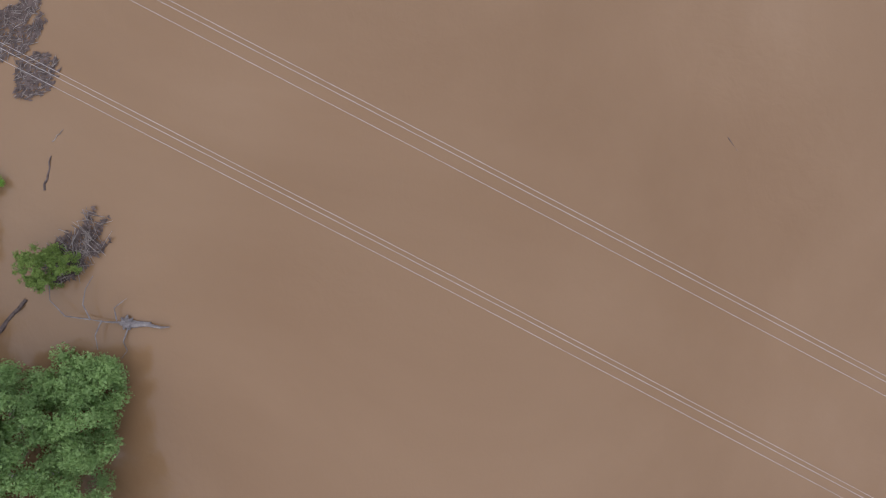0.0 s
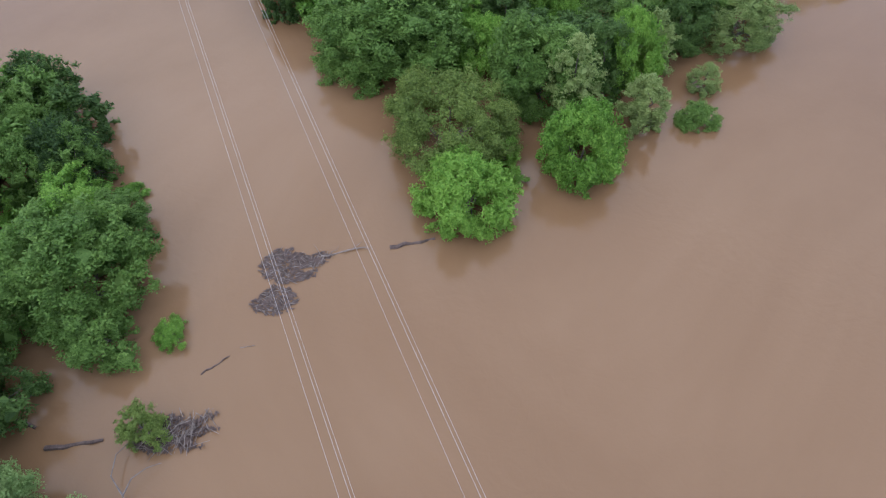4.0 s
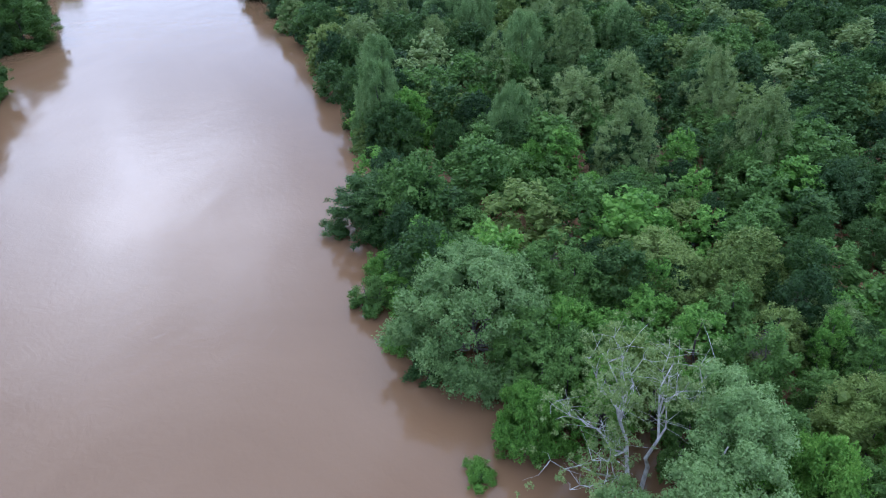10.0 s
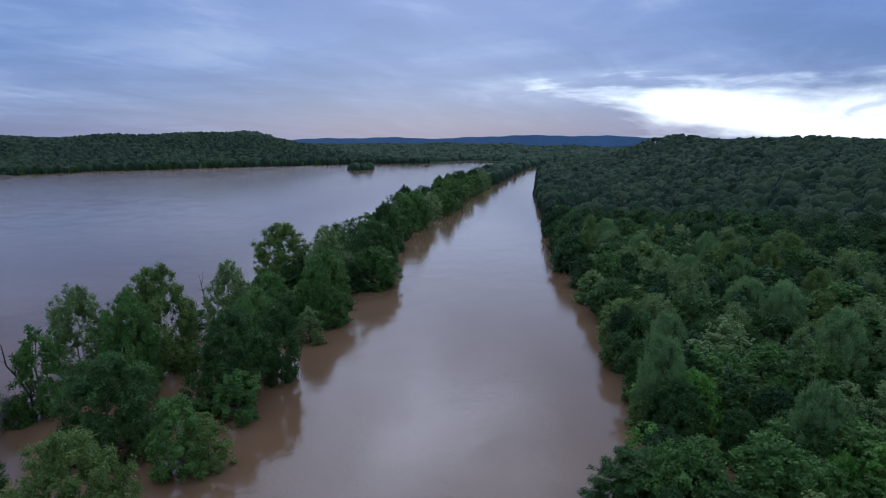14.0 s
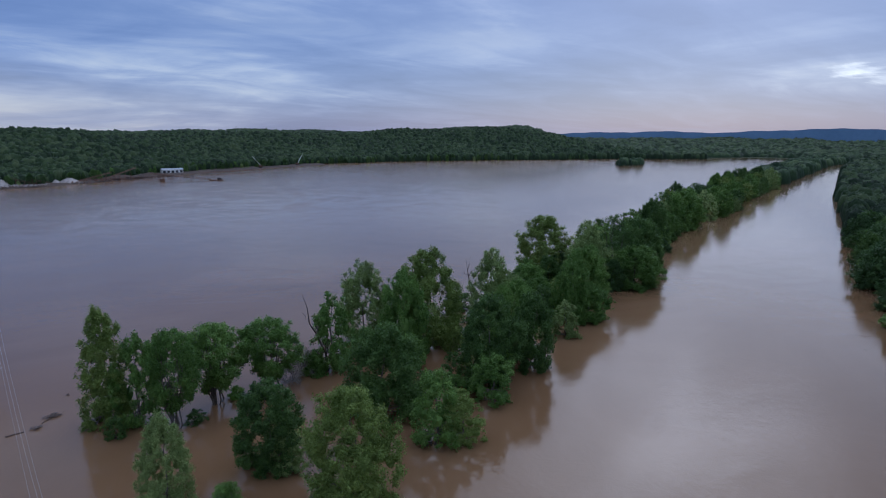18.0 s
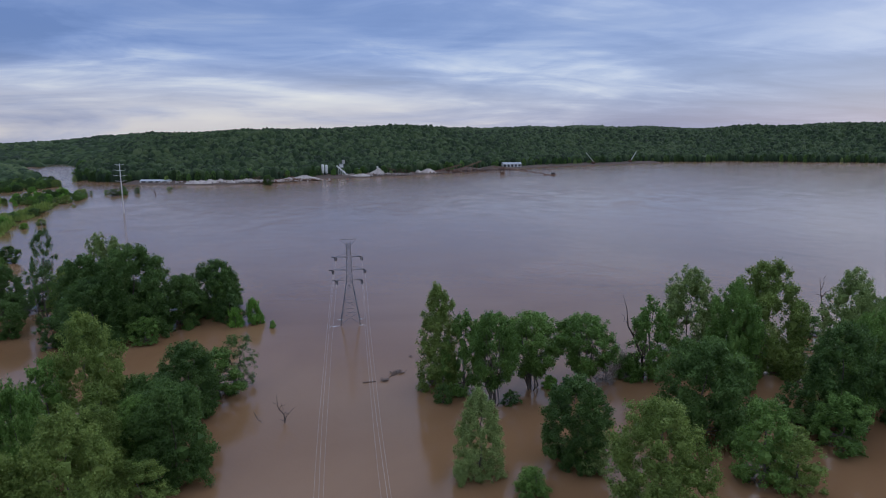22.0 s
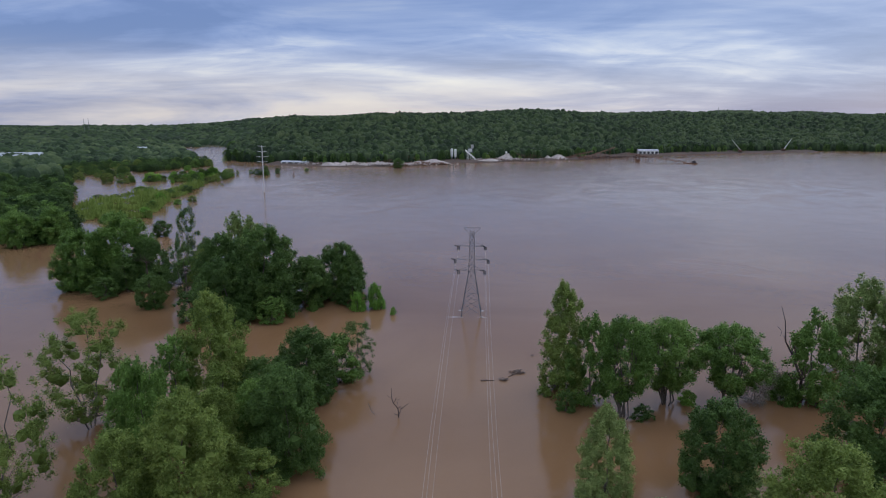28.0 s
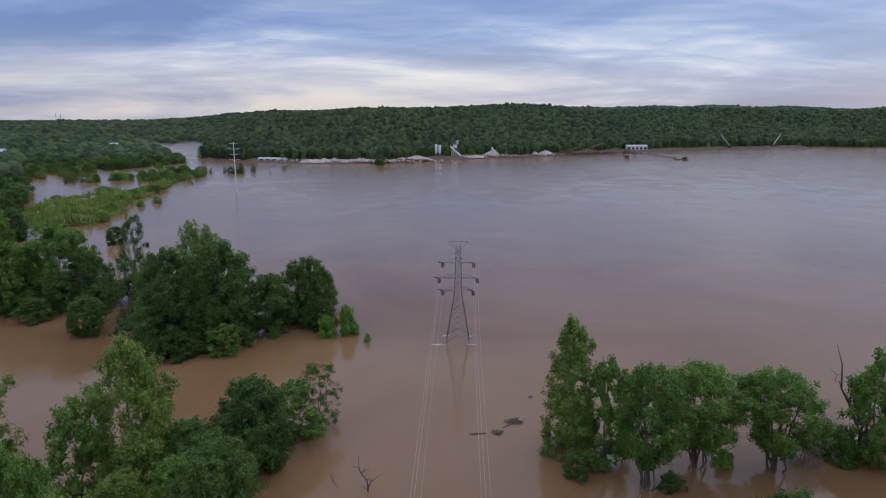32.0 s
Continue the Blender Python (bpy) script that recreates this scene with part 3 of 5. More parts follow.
def inlet(x, y):
    """True in the side channel that leaves the river in the north-west."""
    mid = np.interp(y, (760, 900, 1000, 1090, 1185), (-300, -380, -412, -462, -508))
    return (np.abs(x - mid) < np.interp(y, (760, 900, 1000, 1090, 1185), (26, 20, 24, 44, 48))) & (y > 740) & (y < 1190)


def land(x, y):
    """Height of the ground; below the water where the valley is flooded."""
    x, y = np.asarray(x, float), np.asarray(y, float)
    roll = np.sin(x * 0.0061 + 1.3) * np.cos(y * 0.0052) + 0.6 * np.sin(x * 0.0137 + y * 0.009) + 0.4 * np.sin(y * 0.021 - x * 0.017)
    dn = y - along(NORTH_SHORE, x)
    ds = along(SOUTH_BANK, x) - y
    north = step(dn, 40, 420) * (46 + 7 * roll) * (0.2 + 0.8 * step(x, -1100, -150)) + step(dn, 15, 60) * 3
    north = north + step(dn, 300, 2200) * 10 + 16 * step(x, 500, 1300) * step(dn, 150, 900) * (0.5 + 0.5 * np.sin(x * 0.004))
    north = north * (1 - 0.6 * step(x - 0.95 * y, 40, 320)) * (1 - 0.11 * np.exp(-((x + 190) / 230) ** 2))
    west = step(-x, 380, 620) * step(y, 560, 900) * (9 + 4 * roll) + step(-x, 500, 900) * step(y, 900, 1300) * 2
    west = np.where(inlet(x, y), 0.0, west)
    narrow = np.clip(x - 300, 0, 900)
    south = step(ds - 110 + 0.05 * narrow, 0, 410 - 0.22 * narrow) * step(x, 180, 520) * (44 + 6 * roll) * (1 - 0.16 * step(x, 650, 1150)) * (1 - 0.5 * step(x, 1500, 2100))
    south = south + 13 * np.exp(-((x - HOUSE[0]) ** 2 + (y - HOUSE[1]) ** 2) / 120 ** 2)
    behind = step(np.hypot(x, y), 900, 1900) * step(-y, 100, 700) * (40 + 7 * roll)
    far = step(x, 1300, 2200) * (19 + 7 * roll)
    return BED + np.maximum.reduce([north, west, south, behind, far])


gx = np.concatenate([np.linspace(-2400, -800, 32), np.linspace(-780, 1500, 115), np.linspace(1530, 2600, 30)])
gy = np.concatenate([np.linspace(-2300, -500, 36), np.linspace(-480, 1700, 110), np.linspace(1730, 2500, 24)])
GX, GY = np.meshgrid(gx, gy)
nx = len(gx)
me = bpy.data.meshes.new("ground")
vv = np.stack([GX, GY, land(GX, GY)], -1).reshape(-1, 3)
ff = [(j * nx + i, j * nx + i + 1, (j + 1) * nx + i + 1, (j + 1) * nx + i) for j in range(len(gy) - 1) for i in range(nx - 1)]
me.from_pydata(vv.tolist(), [], ff)
me.polygons.foreach_set("use_smooth", [True] * len(ff))
ground = put("ground", me, mat=GROUND)
# distance haze is put into the ridge's blue base colour
HAZED_RIDGE = plain("far_ridge_haze", (0.095, 0.16, 0.25), (0.075, 0.13, 0.21), 0.01, 0.95, bump=0)
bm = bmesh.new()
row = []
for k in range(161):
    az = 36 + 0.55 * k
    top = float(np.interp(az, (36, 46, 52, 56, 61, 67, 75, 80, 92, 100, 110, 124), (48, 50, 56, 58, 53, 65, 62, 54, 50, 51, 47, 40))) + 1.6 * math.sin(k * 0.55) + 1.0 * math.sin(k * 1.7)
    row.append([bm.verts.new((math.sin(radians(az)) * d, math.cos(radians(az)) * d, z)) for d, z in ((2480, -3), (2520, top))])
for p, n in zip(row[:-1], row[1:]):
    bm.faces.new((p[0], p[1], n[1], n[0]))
tagged(part("backdrop", bm, HAZED_RIDGE), "far wooded ridge with distance haze painted in blue-grey", "hills", kind="structure")
tagged(ground, "wooded river valley floor and low hills", "ground", kind="structure")


# ---- far woods ----
def thicket(places, label, kinds, seed, tall, wide, thin=3, name="woods"):
    """Crowns of a wood's interior, each on one of the standard crowns with fewer, larger sprays."""
    q = np.random.default_rng(seed)
    wood = None
    for n, (x, y) in enumerate(zip(*places)):
        if n % 250 == 0:
            wood = thing(name, label, "woods", kind="stuff")
        f = KINDS[kinds[q.integers(len(kinds))]]
        f = f[q.integers(len(f))]
        if thin not in f["far"]:
            cards = f["cards"][::thin]
            mid = cards.mean(1, keepdims=True)
            f["far"][thin] = raw_mesh("far_crown", np.concatenate([(mid + (cards - mid) * thin ** 0.42).reshape(-1, 3), f["core"]]), 3, LEAF[f["leaf"]])
        big = q.random() ** 1.5
        k, m = (wide[0] + (wide[1] - wide[0]) * big) / f["size"][0], (tall[0] + (tall[1] - tall[0]) * (0.6 * big + 0.4 * q.random())) / f["size"][1]
        crown = put("crown", f["far"][thin], wood)
        crown.matrix_basis = pose(x, y, max(float(land(x, y)), 0), 0, 0, q.uniform(0, 360)) @ Matrix.Diagonal((k, k * q.uniform(0.85, 1.15), m, 1))


def strew(n, x0, x1, y0, y1, test, seed, gap=6.0):
    """Random places in a box that pass the test and keep an uneven distance from one another."""
    q = np.random.default_rng(seed)
    x, y = q.uniform(x0, x1, n), q.uniform(y0, y1, n)
    ok = test(x, y)
    cell, kept = {}, []
    for a, b in zip(x[ok].tolist(), y[ok].tolist()):
        i, j = int(a // gap), int(b // gap)
        d = (gap * (0.83 + 0.3 * math.sin(a * 0.11 + 1) * math.sin(b * 0.13))) ** 2
        if all((a - u) ** 2 + (b - v) ** 2 > d for k in (-1, 0, 1) for m in (-1, 0, 1) for u, v in cell.get((i + k, j + m), ())):
            cell.setdefault((i, j), []).append((a, b))
            kept.append((a, b))
    pts = np.array(kept).reshape(-1, 2)
    return pts[:, 0], pts[:, 1]


def inside(poly):
    """A test for places in a polygon."""
    def test(x, y):
        hit = np.zeros(len(x), bool)
        for (ax, ay), (bx, by) in zip(poly, poly[1:] + poly[:1]):
            cross = (ay > y) != (by > y)
            hit ^= cross & (x < (bx - ax) * (y - ay) / (by - ay + 1e-12) + ax)
        return hit
    return test


def dn(x, y):
    return y - along(NORTH_SHORE, x)


def ds(x, y):
    return along(SOUTH_BANK, x) - y


def woodland(label, x0, x1, y0, y1, fine, test, seed, gap, size, tall, mat, tufts=0, tuft=0.5):
    """A closed far canopy: one sheet of rounded crowns of many sizes that lean on one another."""
    q = np.random.default_rng(seed)
    px, py = strew(int((x1 - x0) * (y1 - y0) / gap ** 2 * 5), x0, x1, y0, y1, test, seed, gap)
    n = len(px)
    big = q.random(n) ** 1.6
    r = size[0] + (size[1] - size[0]) * big
    top = np.maximum(land(px, py), 0) + tall[0] + (tall[1] - tall[0]) * (0.55 * big + 0.45 * q.random(n))
    tone = q.random(n)
    X, Y = np.meshgrid(np.arange(x0, x1, fine), np.arange(y0, y1, fine), indexing="ij")
    Z, T = np.full(X.shape, -999.0), np.zeros(X.shape)
    for a, b, c, h, t in zip(px, py, r, top, tone):
        i, j = slice(max(int((a - c - x0) / fine), 0), int((a + c - x0) / fine) + 2), slice(max(int((b - c - y0) / fine), 0), int((b + c - y0) / fine) + 2)
        u, v = (X[i, j] - a) / c, (Y[i, j] - b) / c
        d = u * u + v * v
        z = np.where(d < 1, h - 1.05 * c * (1 - np.sqrt(np.maximum(1 - d, 0))) + 0.16 * c * np.sin(6 * u + 9 * t) * np.sin(6 * v + 4 * t), -999)
        up = z > Z[i, j]
        Z[i, j][up] = z[up]
        T[i, j][up] = t
    filled = Z > -500
    floor = np.maximum(land(X, Y), 0)
    inner = test(X.ravel(), Y.ravel()).reshape(X.shape)
    Z = np.where(filled, Z + q.normal(0, 0.26 * fine, X.shape), floor + np.where(inner, 2.0, -1.0))
    keep = filled | inner
    face = keep[:-1, :-1] | keep[1:, :-1] | keep[:-1, 1:] | keep[1:, 1:]
    number = np.arange(X.size).reshape(X.shape)
    quads = np.stack([number[:-1, :-1][face], number[1:, :-1][face], number[1:, 1:][face], number[:-1, 1:][face]], 1)
    used, quads = np.unique(quads, return_inverse=True)
    quads = quads.reshape(-1, 4)
    co = np.stack([(X + q.uniform(-0.3, 0.3, X.shape) * fine).ravel(), (Y + q.uniform(-0.3, 0.3, X.shape) * fine).ravel(), Z.ravel()], 1)[used]
    me = raw_mesh("woods", co[quads[:1]].reshape(-1, 3), 4, mat)
    me.clear_geometry()
    me.vertices.add(len(co))
    me.vertices.foreach_set("co", co.astype(np.float32).ravel())
    me.loops.add(quads.size)
    me.loops.foreach_set("vertex_index", quads.astype(np.int32).ravel())
    me.polygons.add(len(quads))
    me.polygons.foreach_set("loop_start", np.arange(0, quads.size, 4, dtype=np.int32))
    me.polygons.foreach_set("use_smooth", np.ones(len(quads), dtype=bool))
    me.update(calc_edges=True)
    me.attributes.new("tone", "FLOAT", "POINT").data.foreach_set("value", T.ravel()[used].astype(np.float32))
    tagged(put("woods", me), label, "woods", kind="stuff")
    if tufts:
        pick = used[filled.ravel()[used]]
        pick = pick[q.integers(len(pick), size=int(len(pick) * tufts))]
        at = np.stack([X.ravel()[pick], Y.ravel()[pick], Z.ravel()[pick]], 1) + q.normal(0, 0.35, (len(pick), 3)) * (fine, fine, 0.8)
        v = sprays(np.concatenate([at, np.full((len(at), 1), 0.05)], 1), 0, tuft, q, 0.8, 0.5)
        v = v.reshape(-1, 6, 3, 3)[:, 0].reshape(-1, 3)
        me = raw_mesh("woods", v, 3, mat)
        me.attributes.new("tone", "FLOAT", "POINT").data.foreach_set("value", np.repeat(T.ravel()[pick], 3).astype(np.float32))
        tagged(put("woods", me), label, "woods", kind="stuff")


NORTH_LABEL, EAST_LABEL = "dense dark green woods on the far hillside", "dense green woods rising from the river bank"
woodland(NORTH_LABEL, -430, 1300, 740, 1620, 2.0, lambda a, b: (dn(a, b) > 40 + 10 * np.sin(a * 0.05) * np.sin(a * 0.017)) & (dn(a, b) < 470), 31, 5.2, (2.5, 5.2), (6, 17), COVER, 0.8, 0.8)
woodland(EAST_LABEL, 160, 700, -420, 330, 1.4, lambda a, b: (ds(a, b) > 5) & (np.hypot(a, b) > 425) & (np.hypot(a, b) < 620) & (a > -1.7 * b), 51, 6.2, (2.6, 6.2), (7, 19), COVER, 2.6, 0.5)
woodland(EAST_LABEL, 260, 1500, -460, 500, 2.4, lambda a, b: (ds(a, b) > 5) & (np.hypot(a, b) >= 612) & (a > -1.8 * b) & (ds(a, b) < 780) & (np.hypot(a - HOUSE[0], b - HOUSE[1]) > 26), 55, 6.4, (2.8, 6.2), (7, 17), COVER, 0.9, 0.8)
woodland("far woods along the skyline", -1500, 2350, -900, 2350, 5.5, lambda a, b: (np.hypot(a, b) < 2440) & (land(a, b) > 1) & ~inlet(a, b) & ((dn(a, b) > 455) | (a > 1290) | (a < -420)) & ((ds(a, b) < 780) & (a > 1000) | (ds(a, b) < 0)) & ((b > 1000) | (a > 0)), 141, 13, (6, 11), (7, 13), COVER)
# trees at the foot of the far hillside, paler ones in stretches
thicket(strew(4000, -420, 1100, 740, 1160, lambda a, b: (dn(a, b) > 26) & (dn(a, b) < 52), 33, 6.4), "dark trees along the far shore", ("oak", "oak", "dark", "oak", "round"), 34, (8, 17), (2.6, 5), 16)
thicket(strew(1200, -420, 1100, 740, 1160, lambda a, b: (dn(a, b) > 20) & (dn(a, b) < 32) & (np.sin(a * 0.021 + 1) + np.sin(a * 0.05) > 0.35), 35, 7.5), "paler trees along the far shore", ("round", "olive", "pale", "dark"), 36, (6, 12), (2.8, 5), 14)

# ---- trees of the island, the groves and the banks ----
LEFT_GROVE = [
    ("sparse", -76.8, 122.4, 22.8, 8.2),
    ("sparse", -74.3, 94.0, 25.0, 7.4),
    ("olive", -54.5, 130.0, 25.0, 7.4),
    ("olive", -43.9, 93.2, 21.0, 7.6),
    ("olive", -52.0, 88.0, 17.0, 6.0),
    ("dark", -33.9, 110.4, 17.6, 6.8),
    ("dark", -37.3, 136.2, 16.6, 6.6),
    ("dark", -44.5, 128.0, 13.0, 5.2),
    ("branchy", -29.6, 151.5, 12.6, 4.9),
    ("round", -32.5, 146.0, 11.5, 4.6),
    ("round", -55.0, 102.0, 22.5, 5.2),
    ("round", -60.0, 123.4, 18.5, 4.6),
    ("olive", -49.6, 121.0, 14.5, 4.6),
    ("round", -41.0, 117.0, 13.0, 5.0),
    ("pale", -60.5, 112.0, 15.5, 4.4),
    ("olive", -46.0, 108.0, 15.0, 5.6),
    ("dark", -38.5, 122.0, 14.0, 5.6),
    ("olive", -36.0, 98.0, 10.0, 4.6),
    ("dark", -41.0, 143.0, 10.0, 5.0),
]
WEST_GROVE = [
    ("round", -138.9, 222.0, 20.0, 8.8),
    ("round", -129.4, 231.0, 24.0, 10.2),
    ("dark", -119.5, 230.0, 15.0, 7.0),
    ("shrub", -143.0, 220.0, 6.2, 3.7),
    ("shrub", -131.0, 217.5, 5.2, 3.2),
    ("branchy", -108.0, 238.0, 25.0, 5.6),
    ("branchy", -100.6, 216.0, 17.0, 6.6),
    ("olive", -96.0, 224.0, 15.0, 5.4),
    ("dark", -104.6, 202.3, 10.0, 5.2),
    ("pale", -94.0, 250.0, 21.5, 6.2),
    ("pale", -87.0, 247.0, 20.0, 5.0),
    ("dark", -66.5, 199.0, 25.0, 10.8),
    ("dark", -76.0, 191.0, 17.6, 8.6),
    ("dark", -84.0, 208.0, 21.0, 8.4),
    ("dark", -46.5, 216.0, 17.0, 8.0),
    ("dark", -55.0, 206.5, 15.0, 7.2),
    ("shrub", -32.8, 204.9, 7.8, 2.9),
    ("shrub", -38.2, 202.7, 5.6, 2.7),
    ("shrub", -52.4, 201.7, 3.1, 1.9),
    ("dark", -159.7, 321.6, 7.4, 4.6),
    ("round", -214.4, 293.0, 15.5, 8.6),
    ("round", -203.0, 302.4, 16.0, 8.0),
    ("shrub", -26.4, 198.7, 2.3, 0.9),
]
RIVER_GROVE = [
    ("column", 18.5, 143.4, 24.2, 4.9),
    ("round", 23.6, 139.2, 19.4, 4.6),
    ("vase", 29.2, 132.3, 20.6, 6.0),
    ("vase", 40.0, 139.0, 18.4, 7.0),
    ("vase", 53.0, 138.5, 17.4, 7.8),
    ("dark", 18.2, 134.8, 4.4, 2.2),
    ("dark", 33.3, 131.5, 3.2, 1.9),
    ("shrub", 44.9, 139.8, 2.9, 1.8),
    ("willow", 19.8, 103.0, 16.0, 4.4),
    ("dark", 38.6, 104.6, 16.6, 6.2),
    ("pale", 40.6, 101.0, 9.2, 3.4),
    ("shrub", 27.6, 95.7, 4.4, 3.2),
    ("olive", 44.0, 82.8, 20.6, 7.6),
    ("bare", 63.5, 144.0, 7.5, 3.6),
    ("bare", 59.5, 140.5, 5.5, 2.8),
    ("shrub", 66.0, 142.0, 6.0, 3.4),
]
ISLAND_HEAD = [
    ("round", 70.5, 140.5, 20.5, 5.2),
    ("pale", 88.6, 155.0, 24.0, 7.4),
    ("olive", 104.6, 145.0, 27.0, 9.4),
    ("round", 91.3, 138.0, 24.0, 6.9),
    ("dark", 67.6, 111.0, 20.0, 9.2),
    ("round", 68.3, 93.0, 15.2, 5.0),
    ("olive", 73.2, 90.2, 9.4, 4.2),
    ("pale", 127.0, 142.0, 25.0, 6.9),
    ("dark", 98.2, 110.0, 22.0, 7.2),
    ("round", 91.2, 101.8, 11.0, 5.2),
    ("dark", 112.4, 110.5, 20.0, 6.0),
    ("olive", 190.0, 180.0, 26.0, 12.2),
    ("pale", 140.0, 123.4, 10.6, 4.3),
    ("pale", 189.2, 156.6, 26.5, 9.0),
    ("branchy", 205.7, 158.3, 27.0, 9.1),
    ("round", 158.5, 130.0, 12.2, 6.5),
    ("round", 208.8, 149.0, 16.5, 10.2),
    ("dark", 231.0, 163.4, 24.0, 10.2),
    ("dark", 287.0, 195.0, 25.0, 8.4),
    ("round", 365.0, 226.6, 24.5, 12.4),
    ("round", 118.0, 123.0, 20.5, 6.4),
    ("round", 152.6, 132.0, 20.0, 6.4),
    ("round", 177.5, 147.7, 20.0, 7.9),
]
SYCAMORE_BANK = [
    ("silver", 66.0, -1.3, 15.5, 10.5),
    ("bright", 49.4, -8.2, 9.0, 4.2),
    ("shrub", 44.8, -2.0, 2.4, 1.9),
    ("dark", 35.2, -39.0, 10.2, 4.3),
    ("round", 26.0, -51.0, 13.0, 7.6),
    ("round", 24.8, -42.9, 6.6, 4.5),
    ("round", 23.0, -58.4, 6.6, 5.4),
    ("olive", 21.7, -30.8, 4.6, 2.3),
    ("shrub", 17.8, -41.6, 1.9, 2.0),
    ("shrub", 20.1, -65.6, 1.9, 1.9),
    ("olive", 48.1, -45.4, 12.4, 5.9),
    ("pale", 64.9, -48.6, 9.7, 5.7),
    ("olive", 76.5, -27.4, 12.5, 8.7),
    ("dark", 97.2, 16.2, 10.4, 8.4),
    ("shrub", 83.8, 13.1, 4.5, 3.5),
    ("shrub", 74.9, 13.7, 5.2, 3.3),
    ("shrub", 66.7, 8.7, 3.1, 2.8),
    ("dark", 61.4, 3.6, 3.8, 3.3),
]
CORRIDOR_BANK = [
    ("bright", -20.2, -46.4, 8.2, 6.3),
    ("feather", -22.5, -57.8, 9.3, 8.7),
    ("bright", -28.2, -52.9, 3.7, 2.6),
    ("shrub", -28.0, -48.7, 1.9, 1.6),
    ("round", -22.5, -79.0, 14.0, 10.0),
    ("bright", -37.3, -47.3, 10.2, 5.6),
    ("bright", -39.3, -45.4, 3.5, 3.0),
    ("round", -38.9, -62.4, 11.7, 7.5),
    ("pale", -48.9, -50.9, 8.8, 3.4),
    ("pale", -74.4, -62.5, 9.0, 6.5),
    ("pale", -61.7, -54.2, 4.8, 2.5),
    ("shrub", -56.9, -48.7, 3.2, 2.8),
    ("round", -16.3, -80.1, 11.1, 7.1),
]
for grove in (LEFT_GROVE, WEST_GROVE, RIVER_GROVE, ISLAND_HEAD, SYCAMORE_BANK, CORRIDOR_BANK):
    for kind, x, y, h, r in grove:
        plant(kind, x, y, h * (1.13 if grove is WEST_GROVE else 1.05), r * 1.1)


def fill(poly, n, gap, kinds, tall, wide, seed, group):
    xs = [p[0] for p in poly]
    ys = [p[1] for p in poly]
    for a, c in zip(*strew(n, min(xs), max(xs), min(ys), max(ys), inside(poly), seed, gap)):
        plant(turnstile.choice(kinds), a, c, turnstile.uniform(*tall), turnstile.uniform(*wide), group)


# undergrowth that fills the groves down to the water
fill([(-150, 226), (-118, 206), (-106, 236), (-125, 250), (-150, 245)], 60, 9, ("dark", "round", "dark"), (7, 13), (4, 6), 171, "trees in the flood")
fill([(-98, 206), (-80, 180), (-62, 180), (-50, 198), (-36, 207), (-44, 228), (-90, 240)], 140, 11, ("dark", "dark", "round", "dark"), (6, 12), (4, 6), 172, "trees in the flood")
ISLAND_SOUTH = [(40, 82), (60, 90), (77, 94), (103, 107), (135, 127), (169, 140), (221, 156), (349, 212), (488, 252), (768, 350), (1221, 482)]
ISLAND_NORTH = [(40, 96), (60, 130), (100, 162), (158, 172), (191, 180), (289, 222), (356, 245), (484, 300), (853, 425), (1319, 560)]


def island(a, c):
    return (c > along(ISLAND_SOUTH, a) + 2) & (c < along(ISLAND_NORTH, a))


for a, c in zip(*strew(900, 150, 228, 100, 200, island, 71, 10.5)):
    plant(turnstile.choice(("round", "round", "olive", "dark", "oak", "pale")), a, c, turnstile.uniform(8, 15), turnstile.uniform(4.2, 7), "trees on the island")
for a, c in zip(*strew(900, 64, 225, 80, 190, lambda a, c: island(a, c) & (c < along(ISLAND_SOUTH, a) + 12), 72, 10)):
    plant(turnstile.choice(("round", "olive", "shrub", "dark")), a, c, turnstile.uniform(3.5, 7), turnstile.uniform(2.6, 3.8), "trees on the island")
for a, c in zip(*strew(900, 80, 150, 95, 165, lambda a, c: island(a, c) & (c >= along(ISLAND_SOUTH, a) + 12), 76, 13)):
    plant(turnstile.choice(("round", "olive", "dark")), a, c, turnstile.uniform(5, 10), turnstile.uniform(3, 4.6), "trees on the island")
thicket(strew(2500, 225, 760, 140, 430, island, 73, 8.5), "dark green trees crowding a long narrow island", ("round", "round", "olive", "dark", "pale", "branchy", "oak"), 74, (6, 25), (3.8, 8.5), 6)
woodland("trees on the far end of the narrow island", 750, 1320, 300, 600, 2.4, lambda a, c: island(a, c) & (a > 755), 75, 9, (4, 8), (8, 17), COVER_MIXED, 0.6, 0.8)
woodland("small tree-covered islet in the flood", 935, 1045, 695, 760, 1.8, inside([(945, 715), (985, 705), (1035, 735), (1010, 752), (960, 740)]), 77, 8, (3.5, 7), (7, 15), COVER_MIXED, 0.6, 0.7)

# south-east woods
EAST_EDGE = [(-400, 26), (-88, 24), (-75, 22), (-57, 24), (-44, 38), (-36, 40), (-26, 46), (-12, 54), (0, 64)]


def east_wood(a, b):
    clear = (np.hypot((a - 128) / 1.6, b + 22) > 5) & (np.hypot(a - 92, b + 34) > 4) & (np.hypot((a - 190) / 1.2, (b + 62) * 1.3) > 10) & (np.hypot(a - 37, b + 20) > 8) & (np.hypot(a - 69, b + 1) > 7)
    return (a > np.interp(b, [p[0] for p in EAST_EDGE], [p[1] for p in EAST_EDGE])) & (ds(a, b) > 6.5) & clear


